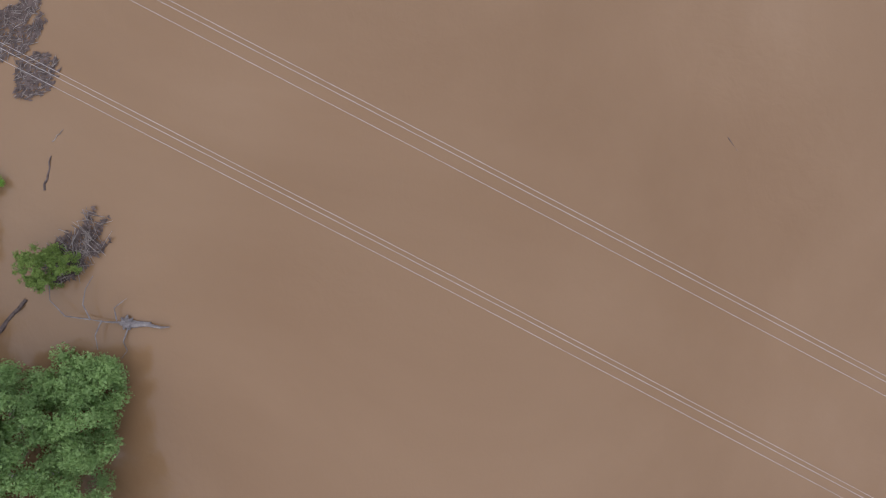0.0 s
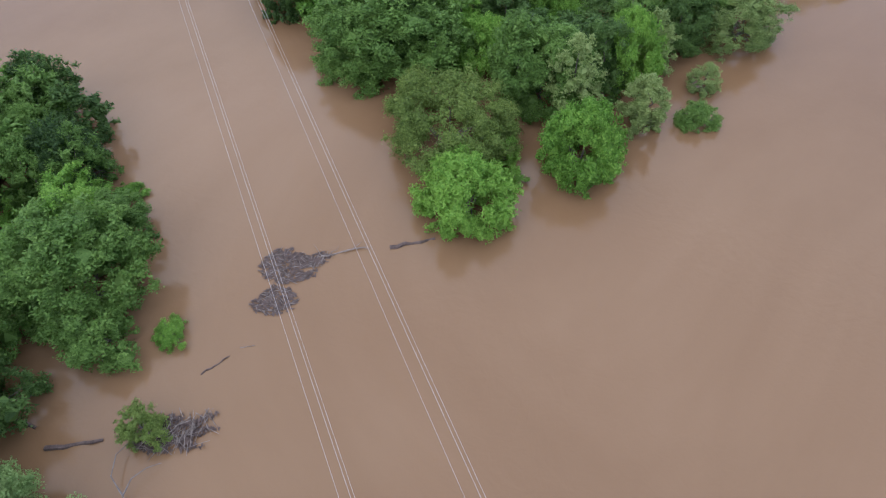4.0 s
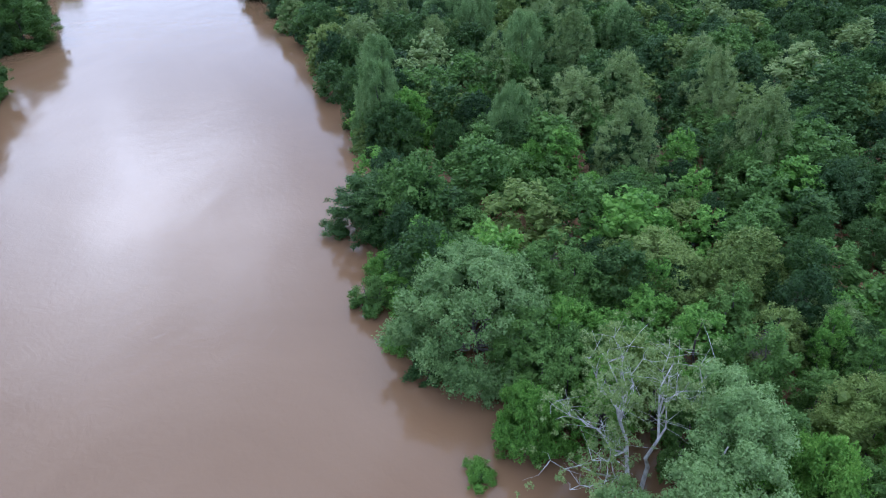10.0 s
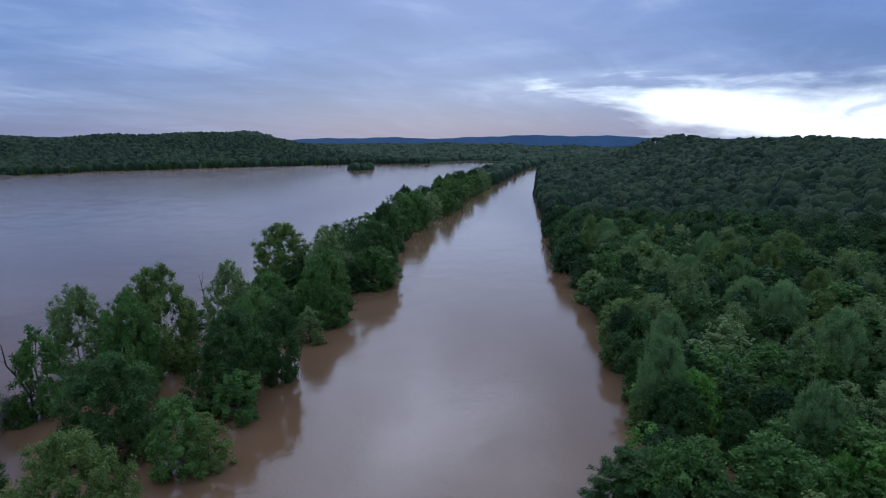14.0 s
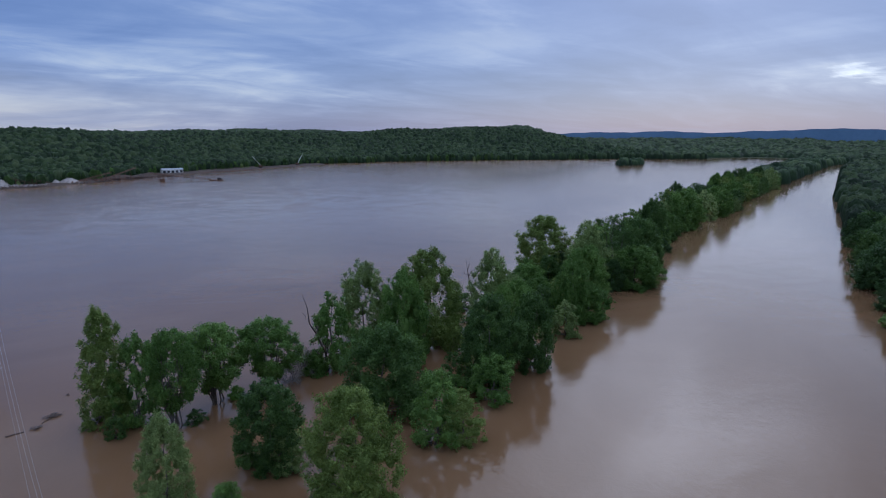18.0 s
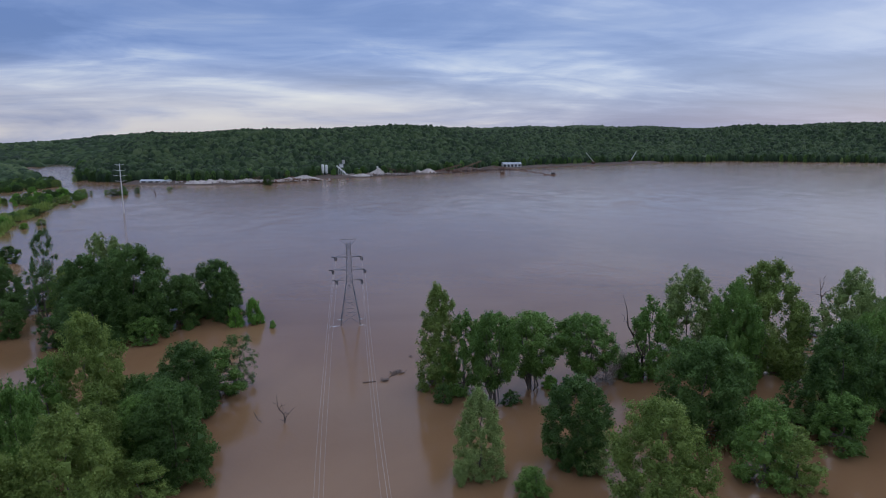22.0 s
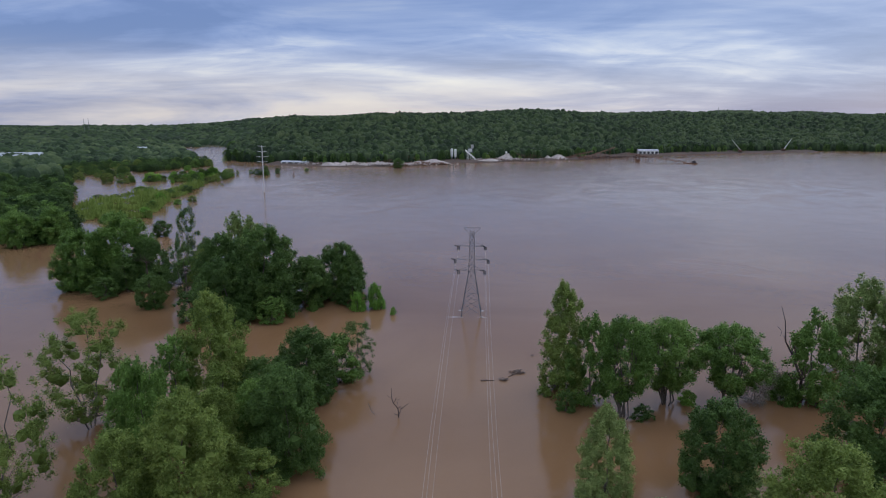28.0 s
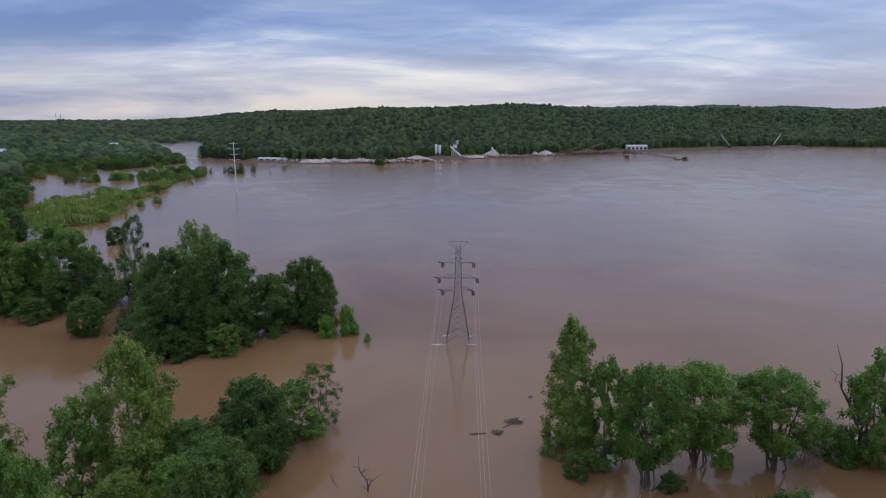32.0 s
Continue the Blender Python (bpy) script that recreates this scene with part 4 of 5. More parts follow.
for a, b in zip(*strew(9000, 18, 100, -96, 40, lambda a, b: east_wood(a, b) & (np.hypot(a, b) < 78), 81, 6.2)):
    plant(turnstile.choice(("round", "bright", "bright", "bright", "bright", "round", "round", "bright", "olive", "pale", "bright", "round")), a, b, turnstile.uniform(7, 14), turnstile.uniform(3.2, 5.2), "trees of the flooded wood")
for a, b in zip(*strew(900, 24, 100, -90, 30, lambda a, b: east_wood(a, b) & (np.hypot(a, b) < 85), 94, 13)):
    plant("bare", a, b, turnstile.uniform(6, 9.5), turnstile.uniform(1.6, 2.6), "bare brush of the flooded wood")
SPRING = ("round", "oak", "dark", "round", "bright", "oak", "round", "dark", "bright", "olive", "round")
thicket(strew(20000, 18, 340, -220, 140, lambda a, b: east_wood(a, b) & (np.hypot(a, b) > 75) & (np.hypot(a, b) < 150) & (a > -1.0 * b - 60), 82, 7.6), "spring-green trees of the flooded wood", SPRING, 83, (7, 17), (3.8, 7.5), 3)
thicket(strew(20000, 18, 340, -240, 140, lambda a, b: east_wood(a, b) & (np.hypot(a, b) >= 150) & (np.hypot(a, b) < 235) & (a > -1.15 * b - 40), 86, 9.0), "green trees of the flooded wood", ("oak", "oak", "round", "dark", "olive", "pale", "oak"), 87, (8, 19), (4.5, 9), 5)
thicket(strew(20000, 120, 350, -240, 160, lambda a, b: east_wood(a, b) & (np.hypot(a, b) >= 235) & (np.hypot(a, b) < 330) & (a > -1.4 * b), 84, 9.2), "green trees of the flooded wood", ("oak", "oak", "dark", "oak", "round", "olive"), 85, (9, 19), (5, 9), 8)
thicket(strew(30000, 120, 450, -220, 200, lambda a, b: east_wood(a, b) & (np.hypot(a, b) >= 328) & (np.hypot(a, b) < 432) & (a > -1.7 * b), 89, 9.2), EAST_LABEL, ("oak", "oak", "oak", "dark"), 95, (9, 20), (4.5, 9), 10)
# tall pale cottonwoods standing out of the wood
for a, b in zip(*strew(300, 110, 330, -60, 110, lambda a, b: east_wood(a, b) & (ds(a, b) < 110) & (np.hypot(a, b) > 100), 88, 19)):
    plant(turnstile.choice(("pale", "silver", "olive", "pale")), a, b, turnstile.uniform(17, 23), turnstile.uniform(5.5, 8), "trees of the flooded wood")


def west_wood(a, b):
    return (b < np.interp(a, [-200, -97, -75, -40, -17, -8], [-75, -76, -68, -56, -82, -102])) & (a < -8)


for a, b in zip(*strew(2500, -70, -8, -86, -50, west_wood, 91, 7.5)):
    plant(turnstile.choice(("round", "bright", "dark", "pale")), a, b, turnstile.uniform(9, 14), turnstile.uniform(3.8, 5.8), "trees of the flooded wood")
thicket(strew(4000, -120, -8, -150, -60, lambda a, b: west_wood(a, b) & ((b < -84) | (a < -68)), 92, 7.2), "spring-green trees of the flooded wood", ("round", "bright", "dark", "pale"), 93, (9, 15), (4, 6), 5)

# flooded lowland to the north-west
thicket(strew(6000, -430, -190, 285, 520, lambda a, b: inside([(-220, 291), (-200, 303), (-212, 332), (-262, 398), (-322, 500), (-400, 540), (-420, 400), (-290, 300)])(a, b) & (np.sin(a * 0.09) * np.sin(b * 0.07) > -0.75), 101, 8.5), "green trees of the flooded lowland", ("dark", "oak", "oak", "round", "dark"), 102, (7, 16), (4, 8), 7)
x, y = strew(9000, -330, -185, 350, 580, lambda a, b: inside([(-256, 398), (-266, 464), (-246, 495), (-246, 569), (-234, 545), (-216, 449), (-196, 376), (-211, 360), (-238, 372)])(a, b) & (np.sin(a * 0.21) + np.sin(b * 0.17 + 1) + 0.9 * np.sin(a * 0.5 + b * 0.4) > -0.15), 103, 3.4)
q = np.random.default_rng(104)
pick = np.repeat(np.arange(len(x)), 64)
stem = np.stack([x[pick], y[pick], 0 * x[pick]], 1) + q.normal(size=(len(pick), 3)) * (1.5, 1.5, 0)
tip = stem + np.stack([q.normal(0, 0.6, len(pick)), q.normal(0, 0.6, len(pick)), q.uniform(1.5, 4.2, len(pick)) * (1.2 + 0.9 * np.sin(stem[:, 0] * 0.13) * np.sin(stem[:, 1] * 0.1))], 1)
side = np.stack([q.normal(size=len(pick)), q.normal(size=len(pick)), 0 * pick], 1) * 0.22
low = stem + (tip - stem) * 0.35
tagged(put("scrub", raw_mesh("scrub", np.stack([low - side, low + side, tip], 1).reshape(-1, 3), 3, LEAF["olive"])), "pale yellow-green willow scrub in shallow flood water", "scrub", kind="stuff")
x, y = strew(1500, -330, -160, 330, 680, lambda a, b: inside([(-236, 560), (-240, 660), (-272, 668), (-300, 584), (-350, 552), (-342, 545), (-296, 572)])(a, b) | inside([(-235, 500), (-205, 420), (-185, 372), (-196, 366), (-216, 420), (-248, 520)])(a, b) & (np.sin(b * 0.2) > 0.2), 105, 6)
thicket((x, y), "low flooded bushes in broken rows", ("round", "shrub", "dark", "olive"), 106, (2, 9), (1.8, 5), 8, "scrub")
LOW = [(-372, 592), (-358, 640), (-338, 690), (-316, 765), (-350, 825), (-480, 1040), (-560, 1130), (-900, 1100), (-900, 640), (-520, 735), (-390, 592)]
FRONT = inside([(-475, 715), (-360, 835), (-350, 822), (-316, 765), (-338, 690), (-358, 640), (-372, 590), (-400, 560)])
thicket(strew(4000, -480, -260, 545, 840, lambda a, b: FRONT(a, b) & (np.sin(a * 0.07 + 1) + np.sin(b * 0.06) + np.sin(a * 0.15 + b * 0.12) > -1.2), 111, 10), "mixed green trees of the flooded lowland", ("oak", "dark", "round", "oak", "dark", "olive"), 112, (4, 10), (3.0, 6.5), 9)
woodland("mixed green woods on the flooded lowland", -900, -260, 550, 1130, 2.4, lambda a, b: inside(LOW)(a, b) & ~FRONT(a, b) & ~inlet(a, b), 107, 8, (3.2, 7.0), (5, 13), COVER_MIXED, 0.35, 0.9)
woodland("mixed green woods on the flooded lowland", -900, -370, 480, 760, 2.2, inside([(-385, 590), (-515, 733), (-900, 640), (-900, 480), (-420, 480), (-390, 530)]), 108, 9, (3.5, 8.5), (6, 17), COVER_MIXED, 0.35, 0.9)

# ---- the pale-barked sycamore on the near bank ----


def sycamore():
    """Two trunks from one root: a half-bare white top and a dense side that hangs to the water."""
    q = np.random.default_rng(201)
    t = thing("tree", "large pale-barked sycamore over flood water, half bare on top", "tree", (38.5, -18.8, 0))
    leaders, stems = [], []
    for root, top, thick in (((4.6, 0.2, BED), (9.4, 2.2, 14.2), 0.34), ((4.9, -0.7, BED), (9.6, -2.8, 15.2), 0.30)):
        line = bend(root, top, q, 0.018, 7)
        line[:, :2] -= np.outer(np.sin(np.linspace(0, np.pi, 8)), (0.7, 0.1))
        leaders.append(line)
        stems.append(put("trunk", raw_mesh("sycamore_trunk", tube(line, np.linspace(thick, 0.05, 8), 9), 4, PALE_BARK), t, "white patchy bark"))
    ends = [(11.5, -3.0, 15.5), (9.5, 8.5, 9.5), (15.0, 2.0, 14.0), (10.0, -7.0, 16.0), (12.5, 5.0, 13.0), (7.5, 4.0, 14.0), (4.0, 9.5, 6.5), (14.0, -5.0, 13.5), (9.0, 0.5, 16.5), (2.0, 7.5, 4.5), (6.5, -2.5, 14.5), (6.5, 7.5, 10.5), (12.5, 1.0, 15.0), (3.0, 5.5, 8.0)]
    blobs = []
    for n, e in enumerate(ends):
        e = np.array(e)
        lead = leaders[int(e[1] < -0.4)]
        at = int(np.clip(np.argmin(np.abs(lead[:, 2] - 0.58 * e[2])), 2, 6))
        line = bend(lead[at], e, q, 0.045, 5)
        pieces = [tube(line, np.linspace(0.13, 0.02, 6), 6)]
        for k in range(20):
            i = int(q.integers(1, 6))
            s = line[i]
            tip = s + q.normal(size=3) * (1.5, 1.5, 1.0) + (0, 0, 0.9)
            pieces.append(tube(np.array([s, s * 0.5 + tip * 0.5 + q.normal(size=3) * 0.2, tip]), [0.03, 0.02, 0.008], 4))
            for _ in range(2):
                blobs.append((*(tip + q.normal(size=3) * (0.8, 0.8, 0.6)), q.uniform(0.25, 0.5)))
        put("limb", raw_mesh("sycamore_limb", np.concatenate(pieces), 4, PALE_BARK), stems[int(e[1] < -0.4)], "white bare limb")
    put("crown", raw_mesh("sycamore_crown_top", sprays(np.array(blobs), 16, 0.14, q, 0.4, 0.2, 0.55, 0.4), 3, LEAF["pale"]), t, "sparse pale leaves on bare twigs")
    stem = bend((0.5, -1.5, BED), (1.5, -6.5, 12.5), q, 0.03, 6)
    put("trunk", raw_mesh("sycamore_stem", tube(stem, np.linspace(0.45, 0.08, 7), 8), 4, PALE_BARK), t, "white patchy bark")
    low = []
    for cx, cy, cz, rx, ry, rz, n in ((2.6, -8.0, 12.6, 5.0, 4.6, 3.8, 46), (-2.6, -6.2, 9.0, 5.0, 5.6, 4.6, 56), (-6.6, -1.6, 4.2, 4.2, 4.8, 3.6, 44), (7.0, -8.0, 13.6, 4.2, 4.2, 3.2, 34), (-4.0, -9.0, 5.0, 4.0, 3.6, 3.6, 34), (-1.5, 2.0, 4.6, 3.8, 4.2, 3.2, 40), (-7.5, -4.5, 2.4, 3.2, 3.4, 2.0, 26), (-9.6, -2.0, 2.4, 3.0, 3.0, 2.0, 28), (-2.0, -4.0, 11.0, 3.6, 3.6, 3.0, 36)):
        d = q.normal(size=(n, 3))
        d /= np.linalg.norm(d, axis=1, keepdims=True)
        p = np.array((cx, cy, cz)) + d * (rx, ry, rz) * q.uniform(0.5, 1.02, (n, 1))
        low += [(*v, r) for v, r in zip(p, q.uniform(0.65, 1.25, n)) if v[2] > 0.5]
    side = sprays(np.array(low), 23, 0.15, q, 0.42, 0.2, 0.55, 0.4)
    side += q.normal(size=(len(side) // 3, 3)).repeat(3, 0) * 0.12
    side[:, 2] = np.maximum(side[:, 2], 0.03)
    put("crown", raw_mesh("sycamore_crown_side", np.concatenate([side, clumps(np.array(low), q, 0.5)]), 3, LEAF["silver"]), t, "dense grey-green leaves")


sycamore()

# ---- power line ----
PX, PY, PZ = -2.1, 200.5, 27.3


def beam(a, b, w, q=4):
    return tube(np.array([a, b], float), [w, w], q)


def pylon():
    t = thing("transmission_tower", "grey lattice steel transmission tower standing in flood water", "power pylon", (PX, PY, 0))
    low, waist, top = 3.4, 0.95, 0.62
    zw, zt = 13.4, 26.0

    def width(z):
        return low + (waist - low) * (z - BED) / (zw - BED) if z < zw else waist + (top - waist) * (z - zw) / (zt - zw)

    for sx in (-1, 1):
        for sy in (-1, 1):
            pts = np.array([(sx * width(z), sy * width(z), z) for z in (BED, zw, zt)])
            put("leg", raw_mesh("leg", tube(pts, [0.12, 0.11, 0.08], 4), 4, STEEL), t)
    levels = [0.5, 4.0, 7.2, 10.2, 13.4, 15.2, 17.1, 19.0, 20.8, 22.6, 24.4, 26.0]
    for k, (a, b) in enumerate(zip(levels[:-1], levels[1:])):
        for s in range(4):
            c0, s0 = [((-1, -1), (1, -1)), ((1, -1), (1, 1)), ((1, 1), (-1, 1)), ((-1, 1), (-1, -1))][s]
            wa, wb = width(a), width(b)
            p = [(c0[0] * wa, c0[1] * wa, a), (s0[0] * wa, s0[1] * wa, a), (c0[0] * wb, c0[1] * wb, b), (s0[0] * wb, s0[1] * wb, b)]
            put("brace", raw_mesh("brace", np.concatenate([beam(p[0], p[3], 0.045), beam(p[1], p[2], 0.045), beam(p[2], p[3], 0.04)]), 4, STEEL), t)
    # top bar and its struts
    put("top_bar", raw_mesh("top_bar", np.concatenate([beam((-2.6, 0, PZ), (2.6, 0, PZ), 0.08), beam((-2.6, 0, PZ), (0, 0, 24.6), 0.06), beam((2.6, 0, PZ), (0, 0, 24.6), 0.06), beam((-0.6, 0, 26.0), (-0.6, 0, PZ), 0.06), beam((0.6, 0, 26.0), (0.6, 0, PZ), 0.06)]), 4, STEEL), t)
    for z, reach in ((21.6, 4.05), (17.4, 5.0), (14.0, 4.0)):
        for side in (-1, 1):
            w = width(z)
            tip = (side * reach, 0, z + 0.1)
            arm = put("crossarm", raw_mesh("crossarm", np.concatenate([beam((side * w, -w, z), tip, 0.06), beam((side * w, w, z), tip, 0.06), beam((side * w, 0, z + 1.3), tip, 0.05)]), 4, STEEL), t)
            # one string runs on towards the next pole, a pair hangs back along the near span
            for start, way in (((0, 0.2), (-1.35, 1.9, -0.25)), ((-0.24, -0.3), (-0.24, -1.9, -0.75)), ((0.24, -0.3), (0.24, -1.9, -0.75))):
                p0, p1 = Vector((side * reach + start[0], start[1], z - 0.1)), Vector((side * reach + way[0], way[1], z + way[2]))
                line = np.array([p0.lerp(p1, k / 14)[:] for k in range(15)])
                put("insulator", raw_mesh("insulator", tube(line, [0.0] + [0.2, 0.11] * 7, 8), 4, INSULATOR), arm, "dark insulator string")
            loop = [(side * reach, -2.2, z - 0.4), (side * reach, -1.2, z - 1.5), (side * reach, 0, z - 1.9), (side * reach, 1.2, z - 1.5), (side * reach, 2.2, z - 0.4)]
            put("jumper", raw_mesh("jumper", tube(np.array(loop), [0.035] * 5, 5), 4, WIRE), arm)
    return t


pylon()


def foam(x, y, w, seed):
    q = np.random.default_rng(seed)
    c = np.stack([q.normal(size=70) * w, q.normal(size=70) * 0.25, np.full(70, 0.03)], 1)
    a, l = q.uniform(0, 6.28, 70), q.uniform(0.05, 0.2, 70)
    v = np.stack([c + np.stack([np.cos(a + k) * l, np.sin(a + k) * l, 0 * a], 1) for k in (0, 2.1, 4.2)], 1).reshape(-1, 3)
    ob = put("foam", raw_mesh("foam", v, 3, WHITE))
    ob.location = (x, y, 0)
    tagged(ob, "white foam where the current meets a pylon leg", "foam", kind="stuff")


for k, (fx, fy, fw) in enumerate(((-5.2, -3.4, 0.9), (3.3, -3.3, 0.5), (-3.4, 3.4, 0.4), (3.4, 3.4, 0.3))):
    foam(PX + fx, PY + fy, fw, 260 + k)


def sag(y):
    return 1.2e-4 * ((y - 40) ** 2 - (PY - 40) ** 2)


run = np.linspace(PY - 2.3, -330, 266)
drift = np.interp(-run, (-200, -150, -88, -40, 0, 14, 78, 330), (0.0, -0.6, -0.8, 0.1, 0.95, 1.5, 3.3, 10.2))
drift = np.convolve(np.pad(drift, 15, "edge"), np.hanning(31) / np.hanning(31).sum(), "valid")
run, drift = run[::5], (drift - drift[0])[::5]
for z, reach in ((21.6, 4.05), (17.4, 5.0), (14.0, 4.0)):
    for side in (-1, 1):
        pts = np.stack([PX + side * reach + drift, run, z - 0.4 + sag(run)], 1)
        w = put("power_cable", raw_mesh("power_cable", tube(pts, [0.018] * len(pts), 6), 4, WIRE))
        tagged(w, "pale aluminium power cable strung over flood water", "cable", "cables of the power line")


PALE_STEEL = plain("pale_steel", (0.62, 0.62, 0.63), (0.48, 0.48, 0.5), 1.0, 0.5, 0.2, bump=0)


def monopole():
    t = thing("transmission_pole", "slender grey steel transmission pole in flood water", "utility pole", (-168, 508, 0))
    put("shaft", raw_mesh("shaft", tube(np.array([(0, 0, BED), (0, 0, 18), (0, 0, 37)], float), [0.5, 0.4, 0.25], 10), 4, PALE_STEEL), t)
    for z, w in ((36, 3.2), (32, 4.2), (28, 4.8), (24, 4.2)):
        for s in (-1, 1):
            arm = put("arm", raw_mesh("arm", tube(np.array([(0, 0, z - 0.3), (s * w, 0, z + 0.4)], float), [0.2, 0.12], 6), 4, PALE_STEEL), t)
            if z < 36:
                put("insulator", raw_mesh("insulator", tube(np.array([(s * w, 0, z + 0.4), (s * w, 0, z - 1.2)], float), [0.1, 0.1], 6), 4, INSULATOR), arm)


monopole()

# ---- driftwood and dead wood ----


def stick(a, b, r, q, wob=0.03, n=5, tip=0.35, sides=6):
    return tube(bend(a, b, q, wob, n), np.linspace(r, r * tip, n + 1), sides)


def driftwood(name, label, category, a, b, r, mat=DRIFT, seed=1, wob=0.02):
    q = np.random.default_rng(seed)
    a, b = np.array((*a, 0.0)), np.array((*b, 0.02))
    ob = put(name, raw_mesh(name, stick((0, 0, 0), b - a, r, q, wob, 6, 0.55, 7), 4, mat))
    ob.location = a
    tagged(ob, label, category)
    return ob


driftwood("log", "split weathered log floating in brown water", "log", (-9.0, -44.1), (-14.7, -43.3), 0.3, BRUSH, 5)
driftwood("log", "dark broken log half under a bush", "log", (31.6, -33.2), (26.0, -31.9), 0.3, BRUSH, 6)
driftwood("log", "dead trunk standing out of the water", "log", (35.4, -38.4), (32.4, -35.8), 0.32, BRUSH, 7)
driftwood("stick", "thin dark stick floating in brown water", "driftwood", (15.6, -35.5), (12.3, -36.6), 0.12, BRUSH, 8)
driftwood("stick", "thin pale stick barely above the water", "driftwood", (11.0, -37.2), (9.4, -36.8), 0.06, DRIFT, 9)
driftwood("stick", "small twig floating in brown water", "driftwood", (-22.1, 21.4), (-21.4, 22.8), 0.05, BRUSH, 10)
driftwood("log", "dark floating log beneath the cables", "log", (0.4, 149.3), (3.6, 149.6), 0.3, BRUSH, 11)
driftwood("log", "leaning snag in open flood water", "log", (-181, 640), (-186, 655), 0.5, BRUSH, 12).rotation_euler = (0.25, 0, 0)


def raft(name, label, outlines, n, seed, at, size=(0.5, 1.5), mat_h=0.18):
    """A floating mat of twigs: a lumpy bed with loose sticks lying crosswise on it."""
    q = np.random.default_rng(seed)
    t = thing(name, label, "driftwood", (*at, 0))
    twigs, bed = [], []
    for poly in outlines:
        xs, ys = [p[0] for p in poly], [p[1] for p in poly]
        px, py = strew(n * 3, min(xs), max(xs), min(ys), max(ys), lambda a, b: inside(poly)(a, b) & (np.sin(a * 2.1 + seed) * np.sin(b * 2.4) + 0.6 * np.sin(a * 3.3 + b * 4.1) + 0.4 * np.sin(7 * a - 5 * b) > -0.75), seed, 0.16)
        keep = q.permutation(len(px))[:n]
        flow = q.uniform(0, 6.28)
        for x, y in zip(px[keep], py[keep]):
            out = q.normal(size=2) * (0.35 if q.random() < 0.12 else 0.0)
            x, y = x - at[0] + out[0], y - at[1] + out[1]
            a, l = flow + q.normal() * 0.7 + 0.8 * np.sin(x * 0.9) * np.cos(y * 0.8), q.uniform(*size)
            d = np.array((np.cos(a), np.sin(a), q.normal() * 0.10)) * l / 2
            c = np.array((x, y, q.uniform(0.04, mat_h)))
            if q.random() < 0.3:
                twigs.append(tube(np.array([c - d, c + q.normal(size=3) * 0.06, c + d]), np.array([0.024, 0.028, 0.014]) * q.uniform(0.6, 1.9), 4))
            for _ in range(3):
                s, k = q.uniform(0.12, 0.36), flow + q.normal() * 0.6
                u, w = np.array((np.cos(k), np.sin(k), q.normal() * 0.2)) * s, np.array((-np.sin(k), np.cos(k), q.normal() * 0.2)) * s * 0.35
                c = np.array((x + q.normal() * 0.1, y + q.normal() * 0.1, q.uniform(0.0, 0.06 + 0.5 * mat_h)))
                bed.append(np.stack([c - u, c - w, c + u, c + w]))
    tagged(put("bed", raw_mesh(name + "_bed", np.concatenate(bed), 4, BRUSH), t), "dark matted debris", kind="stuff")
    tagged(put("loose_wood", raw_mesh(name + "_twigs", np.concatenate(twigs), 4, DRIFT), t), "grey tangled twigs", kind="stuff")
    return t


UPPER = [(6.9, -46.6), (6.2, -48.1), (4.0, -49.2), (2.1, -48.6), (1.0, -46.9), (1.4, -45.4), (2.6, -43.6), (4.6, -43.7), (5.6, -44.6)]
LOWER = [(8.9, -42.5), (7.6, -43.3), (5.8, -44.0), (3.9, -42.6), (3.4, -41.0), (4.8, -39.7), (6.7, -39.9), (8.5, -41.4)]
TAIL = [(1.6, -46.8), (-0.6, -46.6), (-2.0, -45.8), (-0.9, -44.9), (1.6, -45.0)]
FIN = [(2.6, -44.4), (0.3, -44.3), (0.6, -43.6), (2.6, -43.4)]
RAFT = raft("driftwood_raft", "matted raft of grey twigs and flood debris on brown water", [UPPER, LOWER, TAIL, FIN], 480, 211, (4.5, -45.0))
q = np.random.default_rng(212)
put("branch", raw_mesh("raft_tail", stick((-5.2, -1.0, 0.1), (-10.7, -0.3, 0.1), 0.16, q, 0.02, 6, 0.3), 4, DRIFT), RAFT, "long grey trailing branch")
for k in range(9):
    put("twig", raw_mesh("raft_twig", stick((-4.0 - 0.7 * k, -1.0 + 0.08 * k, 0.15), (-4.6 - 0.8 * k + q.normal() * 0.8, -1.0 + q.normal() * 1.0, 0.3), 0.05, q, 0.05, 3), 4, DRIFT), RAFT)

PILE = [(23.4, -29.9), (21.5, -31.6), (19.1, -32.0), (17.6, -30.6), (14.6, -30.4), (16.6, -29.6), (14.8, -28.6), (17.2, -28.6), (16.4, -27.2), (18.6, -27.8), (21.2, -28.5)]
raft("brush_pile", "heap of dead grey branches caught against a bush", [PILE], 520, 221, (20, -30), (0.8, 2.8), 0.7)


